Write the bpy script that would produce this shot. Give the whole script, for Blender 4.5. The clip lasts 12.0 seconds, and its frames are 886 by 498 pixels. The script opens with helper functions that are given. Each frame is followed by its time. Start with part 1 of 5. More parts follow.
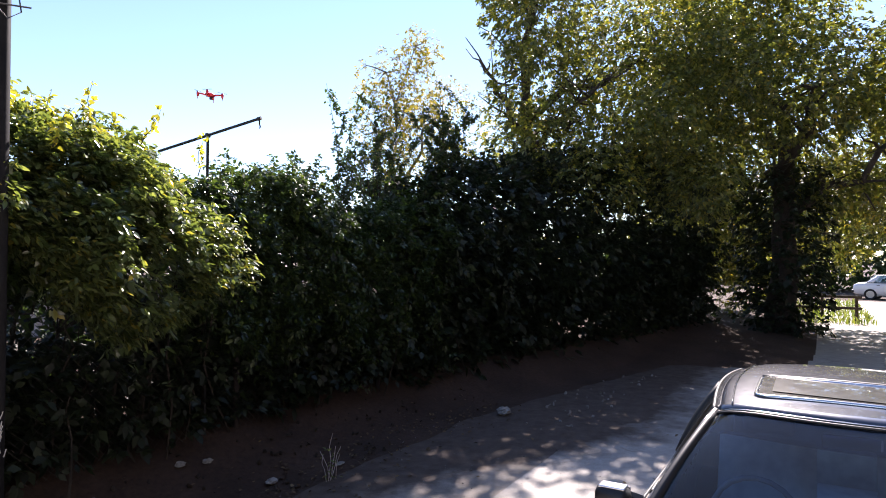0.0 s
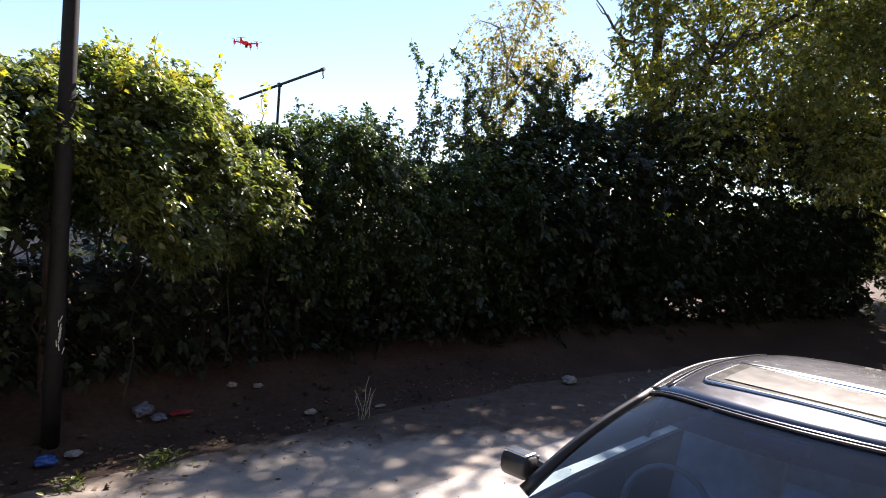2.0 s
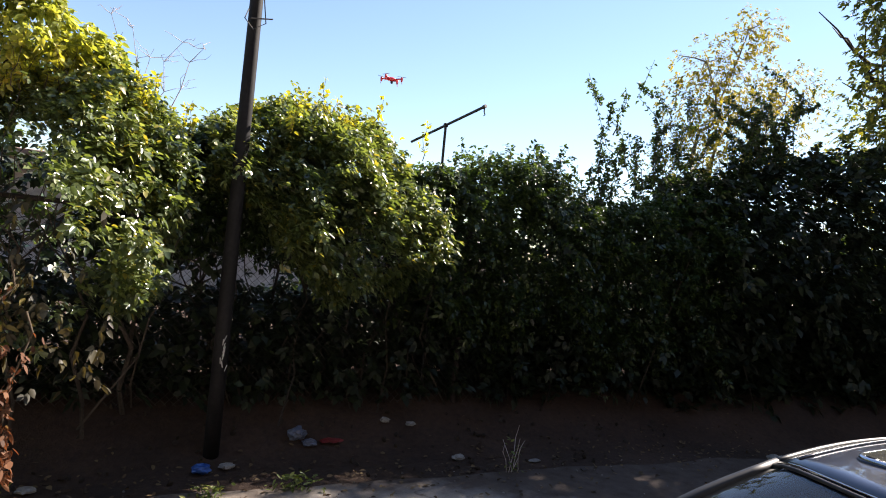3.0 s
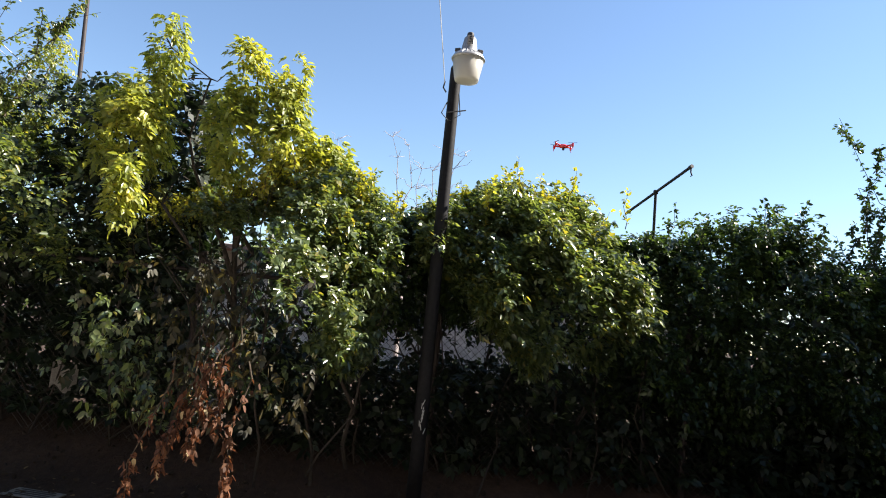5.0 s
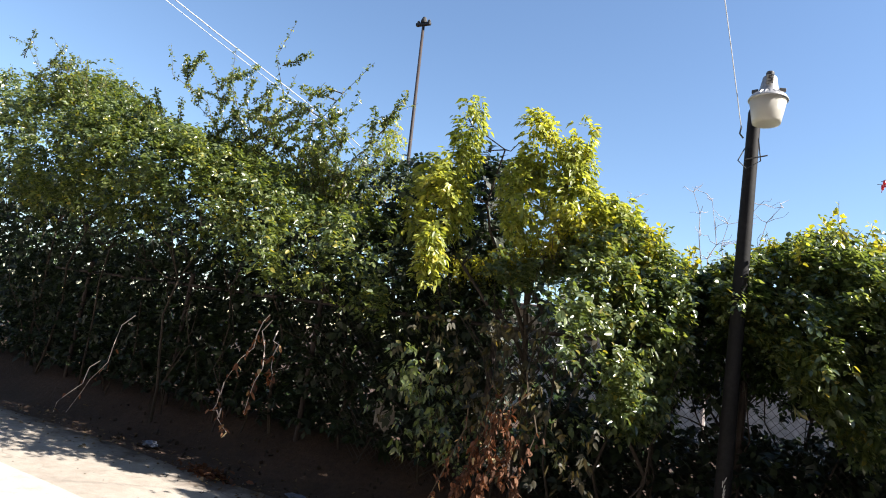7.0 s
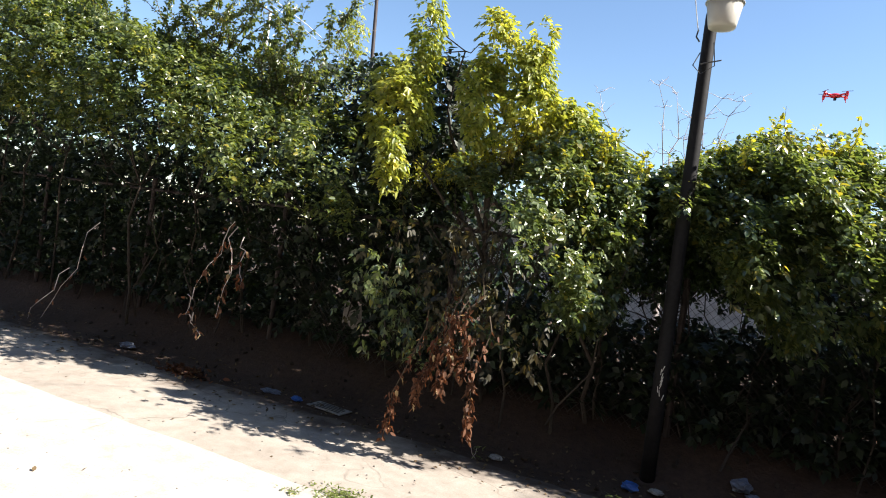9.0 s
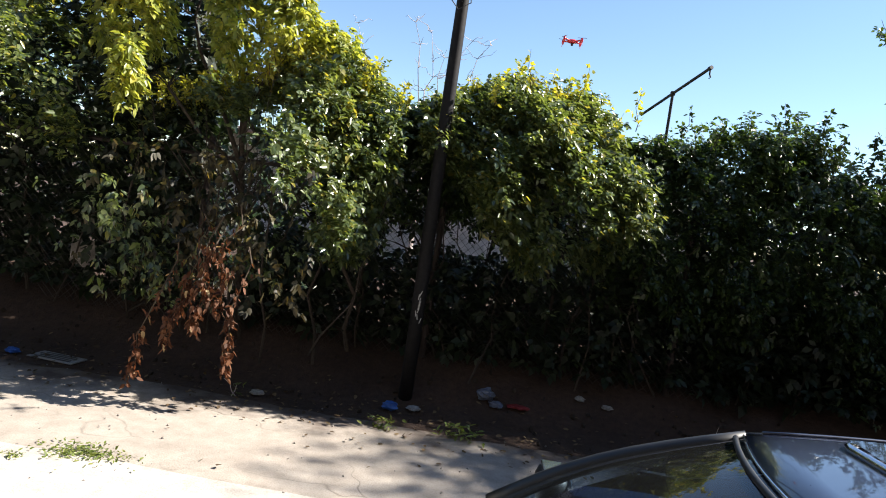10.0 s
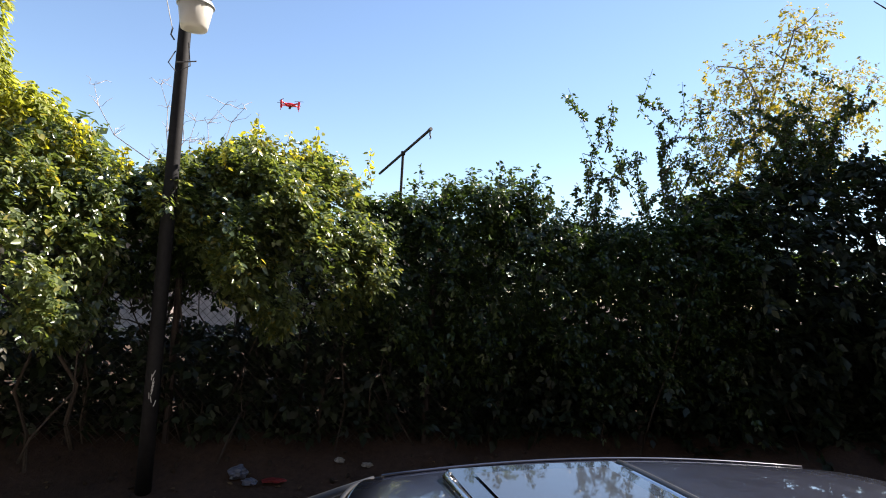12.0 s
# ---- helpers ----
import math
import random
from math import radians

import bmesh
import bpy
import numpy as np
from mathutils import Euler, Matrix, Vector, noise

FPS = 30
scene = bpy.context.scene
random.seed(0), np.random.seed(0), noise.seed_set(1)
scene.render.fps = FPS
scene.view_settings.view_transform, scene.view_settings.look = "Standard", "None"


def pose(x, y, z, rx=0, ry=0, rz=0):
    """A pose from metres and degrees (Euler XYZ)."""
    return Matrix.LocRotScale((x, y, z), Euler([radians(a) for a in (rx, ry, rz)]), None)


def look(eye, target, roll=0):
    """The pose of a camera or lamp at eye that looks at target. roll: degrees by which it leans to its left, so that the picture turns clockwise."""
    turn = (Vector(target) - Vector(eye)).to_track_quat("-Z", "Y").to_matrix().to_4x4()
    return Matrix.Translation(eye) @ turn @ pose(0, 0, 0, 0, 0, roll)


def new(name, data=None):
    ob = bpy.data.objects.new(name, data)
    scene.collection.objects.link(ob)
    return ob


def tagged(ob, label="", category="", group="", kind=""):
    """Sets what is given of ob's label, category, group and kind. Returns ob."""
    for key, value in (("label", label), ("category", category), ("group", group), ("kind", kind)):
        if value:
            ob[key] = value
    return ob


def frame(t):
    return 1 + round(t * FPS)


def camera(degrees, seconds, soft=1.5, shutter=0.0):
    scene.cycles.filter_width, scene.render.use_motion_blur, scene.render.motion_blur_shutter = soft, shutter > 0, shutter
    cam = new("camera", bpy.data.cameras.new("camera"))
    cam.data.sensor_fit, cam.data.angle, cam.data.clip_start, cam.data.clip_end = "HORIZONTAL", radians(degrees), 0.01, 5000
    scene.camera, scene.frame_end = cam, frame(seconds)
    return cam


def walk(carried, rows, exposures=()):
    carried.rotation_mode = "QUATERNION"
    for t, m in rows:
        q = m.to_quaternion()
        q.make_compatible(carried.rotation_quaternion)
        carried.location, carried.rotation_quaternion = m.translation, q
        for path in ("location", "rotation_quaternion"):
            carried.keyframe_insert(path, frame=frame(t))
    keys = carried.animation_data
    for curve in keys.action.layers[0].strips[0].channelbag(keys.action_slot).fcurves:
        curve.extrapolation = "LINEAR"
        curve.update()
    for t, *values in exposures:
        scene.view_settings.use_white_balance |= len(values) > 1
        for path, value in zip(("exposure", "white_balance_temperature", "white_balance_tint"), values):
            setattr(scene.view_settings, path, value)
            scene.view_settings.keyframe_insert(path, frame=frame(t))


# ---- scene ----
cam = camera(69.4, 12.0, soft=1.0)
PATH = [
    (0, (-0.165, 1.551, 2.034), (1.557, 2.567, 2.066), 0.5),
    (0.5, (-0.103, 1.472, 2.05), (1.637, 2.457, 2.024), 2.3),
    (1, (0.148, 1.281, 2.047), (1.785, 2.429, 1.984), 4.3),
    (1.5, (0.255, 0.974, 2.039), (1.812, 2.226, 1.948), 6.3),
    (2, (0.493, 0.741, 2.012), (1.923, 2.135, 1.908), 4.6),
    (2.5, (0.811, 0.687, 1.936), (2.014, 2.283, 1.868), 6.3),
    (3, (1.212, 0.598, 1.894), (2.068, 2.406, 1.904), 5.7),
    (3.5, (1.665, 0.32, 1.794), (2.107, 2.262, 1.98), 6.7),
    (3.7, (1.72, 0.405, 1.815), (2.063, 2.361, 2.05), 6.9),
    (5.3, (2.227, 0.357, 1.694), (2.057, 2.336, 1.932), 6.2),
    (5.5, (2.239, 0.367, 1.692), (2.005, 2.337, 1.951), 6.8),
    (6, (2.251, 0.433, 1.704), (1.833, 2.364, 2.028), 6.5),
    (6.5, (2.314, 0.425, 1.674), (1.584, 2.254, 2.022), 7.8),
    (6.7, (2.316, 0.406, 1.665), (1.446, 2.172, 2.015), 8.1),
    (8.3, (2.507, 0.257, 1.846), (1.402, 1.918, 1.982), 8.9),
    (8.5, (2.513, 0.257, 1.817), (1.497, 1.973, 1.963), 9.1),
    (9, (2.486, 0.268, 1.842), (1.612, 2.066, 1.818), 7.8),
    (9.5, (2.426, 0.32, 1.834), (1.891, 2.243, 1.7), 7.1),
    (10, (2.413, 0.344, 1.772), (2.283, 2.336, 1.659), 8.4),
    (10.5, (2.431, 0.349, 1.775), (2.631, 2.339, 1.745), 8.7),
    (11, (2.479, 0.351, 1.78), (2.963, 2.291, 1.835), 6.2),
    (11.5, (2.755, 0.372, 1.758), (3.277, 2.302, 1.792), 4.6),
    (12, (2.861, 0.313, 1.819), (3.341, 2.25, 1.957), 3.5),
]
EXPOSURES = [(0.0, 1.75, 6400, 24), (2.0, 1.75, 6700, 20), (3.5, 1.55, 6950, 15), (5.5, 1.5, 6500, 11), (10.0, 1.5, 6500, 11), (12.0, 1.55, 6800, 15)]
walk(cam, [(t, look(eye, target, roll)) for t, eye, target, roll in PATH], EXPOSURES)

# ---- world, sun ----
SUN_AZ, SUN_EL = 12.0, 42.0          # degrees from +x towards +y, and above the horizon
world = bpy.data.worlds.new("world")
scene.world = world
world.use_nodes = True
wn = world.node_tree
sky = wn.nodes.new("ShaderNodeTexSky")
sky.sky_type = "NISHITA"
sky.sun_disc = False
sky.sun_elevation = radians(SUN_EL)
sky.sun_rotation = radians(90 - SUN_AZ)
sky.air_density, sky.dust_density, sky.ozone_density = 1.1, 0.05, 3.6
wn.links.new(sky.outputs[0], wn.nodes["Background"].inputs[0])
wn.nodes["Background"].inputs[1].default_value = 0.076
sun = new("sun", bpy.data.lights.new("sun", "SUN"))
sun.data.energy, sun.data.angle, sun.data.color = 5.0, radians(0.55), (1.0, 0.94, 0.84)
sun_dir = Vector((math.cos(radians(SUN_EL)) * math.cos(radians(SUN_AZ)),
                  math.cos(radians(SUN_EL)) * math.sin(radians(SUN_AZ)), math.sin(radians(SUN_EL))))
sun.matrix_world = look(sun_dir * 60, (0, 0, 0))


# ---- materials ----
def material(name):
    m = bpy.data.materials.new(name)
    m.use_nodes = True
    return m, m.node_tree.nodes, m.node_tree.links, m.node_tree.nodes["Principled BSDF"]


def ramp(nodes, links, fac, stops):
    r = nodes.new("ShaderNodeValToRGB")
    while len(r.color_ramp.elements) < len(stops):
        r.color_ramp.elements.new(0.5)
    for e, (p, c) in zip(r.color_ramp.elements, stops):
        e.position, e.color = p, (*c, 1)
    links.new(fac, r.inputs[0])
    return r.outputs[0]


def noise_tex(nodes, links, scale, detail=5.0, rough=0.6, vec=None):
    n = nodes.new("ShaderNodeTexNoise")
    n.inputs["Scale"].default_value, n.inputs["Detail"].default_value, n.inputs["Roughness"].default_value = scale, detail, rough
    if vec is None:
        vec = nodes.new("ShaderNodeTexCoord").outputs["Object"]
    links.new(vec, n.inputs["Vector"])
    return n.outputs[0]


def mixed(nodes, links, fac, a, b, kind="MIX"):
    m = nodes.new("ShaderNodeMix")
    m.data_type, m.blend_type = "RGBA", kind
    for sock, v in ((m.inputs[0], fac), (m.inputs[6], a), (m.inputs[7], b)):
        if isinstance(v, bpy.types.NodeSocket):
            links.new(v, sock)
        else:
            sock.default_value = v if isinstance(v, float) else (*v, 1)
    return m.outputs[2]


def bumped(nodes, links, bsdf, height, strength, distance=0.02):
    b = nodes.new("ShaderNodeBump")
    b.inputs["Strength"].default_value, b.inputs["Distance"].default_value = strength, distance
    links.new(height, b.inputs["Height"])
    links.new(b.outputs[0], bsdf.inputs["Normal"])


def rough_stuff(name, a, b, scale=8.0, roughness=0.85, bump=0.4, distance=0.01, metallic=0.0):
    """Two-scale mottled material between the colours a and b."""
    m, n, l, p = material(name)
    big = noise_tex(n, l, scale * 0.2, 3)
    small = noise_tex(n, l, scale * 3, 6, 0.7)
    c1 = ramp(n, l, big, [(0.3, a), (0.7, b)])
    c2 = ramp(n, l, small, [(0.3, (0.6, 0.6, 0.6)), (0.7, (1.25, 1.25, 1.25))])
    l.new(mixed(n, l, 1.0, c1, c2, "MULTIPLY"), p.inputs["Base Color"])
    p.inputs["Roughness"].default_value, p.inputs["Metallic"].default_value = roughness, metallic
    bumped(n, l, p, small, bump, distance)
    return m


def leaf_material(name, dark, mid, light, glow, odd=None, share=0.42, gloss=0.42, sheen=0.65):
    """Leaf blade: colour varies leaf by leaf, some light passes through."""
    m, n, l, p = material(name)
    isl = n.new("ShaderNodeNewGeometry").outputs["Random Per Island"]
    stops = [(0.0, dark), (0.5, mid), (0.93, light)]
    if odd:
        stops += [(0.955, odd)]
    col = ramp(n, l, isl, stops)
    big = noise_tex(n, l, 1.3, 3)
    col = mixed(n, l, 1.0, col, ramp(n, l, big, [(0.3, (0.72, 0.8, 0.75)), (0.7, (1.2, 1.15, 1.0))]), "MULTIPLY")
    l.new(col, p.inputs["Base Color"])
    p.inputs["Roughness"].default_value = gloss
    p.inputs["Specular IOR Level"].default_value = sheen
    t = n.new("ShaderNodeBsdfTranslucent")
    l.new(mixed(n, l, 1.0, col, glow, "MULTIPLY"), t.inputs[0])
    s = n.new("ShaderNodeMixShader")
    s.inputs[0].default_value = share
    l.new(p.outputs[0], s.inputs[1])
    l.new(t.outputs[0], s.inputs[2])
    l.new(s.outputs[0], n["Material Output"].inputs[0])
    return m


def plain(name, colour, roughness=0.5, metallic=0.0, coat=0.0, var=0.15):
    m, n, l, p = material(name)
    k = noise_tex(n, l, 14, 5)
    lo, hi = [c * (1 - var) for c in colour], [c * (1 + var) for c in colour]
    l.new(ramp(n, l, k, [(0.3, lo), (0.7, hi)]), p.inputs["Base Color"])
    r = n.new("ShaderNodeMapRange")
    r.inputs[3].default_value, r.inputs[4].default_value = max(roughness * 0.8, 0.02), min(roughness * 1.2, 1)
    l.new(k, r.inputs[0])
    l.new(r.outputs[0], p.inputs["Roughness"])
    p.inputs["Metallic"].default_value, p.inputs["Coat Weight"].default_value = metallic, coat
    p.inputs["Coat Roughness"].default_value = 0.03
    p.inputs["Coat IOR"].default_value = 1.7
    return m


def glass_material(name, tint, index=1.5, rough=0.01, dust=0.0):
    m, n, l, p = material(name)
    t, g, f, s = (n.new("ShaderNodeBsdfTransparent"), n.new("ShaderNodeBsdfGlossy"),
                  n.new("ShaderNodeFresnel"), n.new("ShaderNodeMixShader"))
    t.inputs[0].default_value = (*tint, 1)
    g.inputs["Roughness"].default_value = rough
    f.inputs[0].default_value = index
    l.new(f.outputs[0], s.inputs[0])
    l.new(t.outputs[0], s.inputs[1])
    l.new(g.outputs[0], s.inputs[2])
    film, over = n.new("ShaderNodeBsdfDiffuse"), n.new("ShaderNodeMixShader")
    film.inputs[0].default_value = (0.55, 0.55, 0.54, 1)
    cover = n.new("ShaderNodeMapRange")
    cover.inputs[3].default_value, cover.inputs[4].default_value = dust * 0.6, dust * 1.4
    l.new(noise_tex(n, l, 4, 6, 0.7), cover.inputs[0])
    l.new(cover.outputs[0], over.inputs[0])
    l.new(s.outputs[0], over.inputs[1])
    l.new(film.outputs[0], over.inputs[2])
    l.new(over.outputs[0], n["Material Output"].inputs[0])
    return m


def paved(name, pale, tan, crack_scale, crack_depth, soil=None):
    """Worn paving: mottled, gritty, stained, with hairline cracks. soil: range of the bank soil and painted tree shade.
    """
    m, n, l, p = material(name)
    co = n.new("ShaderNodeTexCoord").outputs["Object"]
    big, mid, grit = noise_tex(n, l, 0.55, 5, 0.6, co), noise_tex(n, l, 5, 6, 0.7, co), noise_tex(n, l, 90, 4, 0.7, co)
    col = ramp(n, l, big, [(0.3, tan), (0.72, pale)])
    col = mixed(n, l, 1.0, col, ramp(n, l, mid, [(0.32, (0.8, 0.78, 0.76)), (0.62, (1.06, 1.06, 1.06))]), "MULTIPLY")
    col = mixed(n, l, 1.0, col, ramp(n, l, grit, [(0.36, (0.84, 0.82, 0.8)), (0.5, (1, 1, 1)), (0.68, (1.08, 1.08, 1.08))]), "MULTIPLY")
    v = n.new("ShaderNodeTexVoronoi")
    v.feature = "DISTANCE_TO_EDGE"
    v.inputs["Scale"].default_value = crack_scale
    warp = n.new("ShaderNodeVectorMath")
    wn_ = n.new("ShaderNodeTexNoise")
    wn_.inputs["Scale"].default_value = 2.2
    l.new(co, wn_.inputs["Vector"])
    sc = n.new("ShaderNodeVectorMath")
    sc.operation = "SCALE"
    sc.inputs["Scale"].default_value = 0.7
    l.new(wn_.outputs["Color"], sc.inputs[0])
    l.new(co, warp.inputs[0])
    l.new(sc.outputs[0], warp.inputs[1])
    l.new(warp.outputs[0], v.inputs["Vector"])
    crack = ramp(n, l, v.outputs["Distance"], [(0.0, (0.3, 0.28, 0.26)), (0.012, (1, 1, 1))])
    gate = ramp(n, l, big, [(0.45, (0, 0, 0)), (0.6, (1, 1, 1))])
    col = mixed(n, l, gate, col, mixed(n, l, crack_depth, col, crack, "MULTIPLY"))
    if soil:
        # loose soil drifts over the edge along the bank
        xyz = n.new("ShaderNodeSeparateXYZ")
        l.new(co, xyz.inputs[0])
        reach = n.new("ShaderNodeMath")
        reach.operation = "MULTIPLY_ADD"
        reach.inputs[1].default_value = 1.5
        l.new(noise_tex(n, l, 1.6, 6, 0.65, co), reach.inputs[0])
        # towards +x the cover grows: tree shade painted into the ground colour
        under = n.new("ShaderNodeMapRange")
        under.inputs[1].default_value, under.inputs[2].default_value = 3.6, 7.5
        under.inputs[4].default_value = 2.2
        l.new(xyz.outputs["X"], under.inputs[0])
        both = n.new("ShaderNodeMath")
        l.new(xyz.outputs["Y"], both.inputs[0])
        l.new(under.outputs[0], both.inputs[1])
        l.new(both.outputs[0], reach.inputs[2])
        cover = n.new("ShaderNodeMapRange")
        cover.inputs[1].default_value, cover.inputs[2].default_value = soil
        l.new(reach.outputs[0], cover.inputs[0])
        # soil brown, serving the painted tree shade too
        soil_shade = ramp(n, l, mid, [(0.3, (0.06, 0.04, 0.03)), (0.7, (0.13, 0.1, 0.08))])
        col = mixed(n, l, cover.outputs[0], col, soil_shade)
    l.new(col, p.inputs["Base Color"])
    p.inputs["Roughness"].default_value = 0.92
    bumped(n, l, p, grit, 0.35, 0.01)
    return m


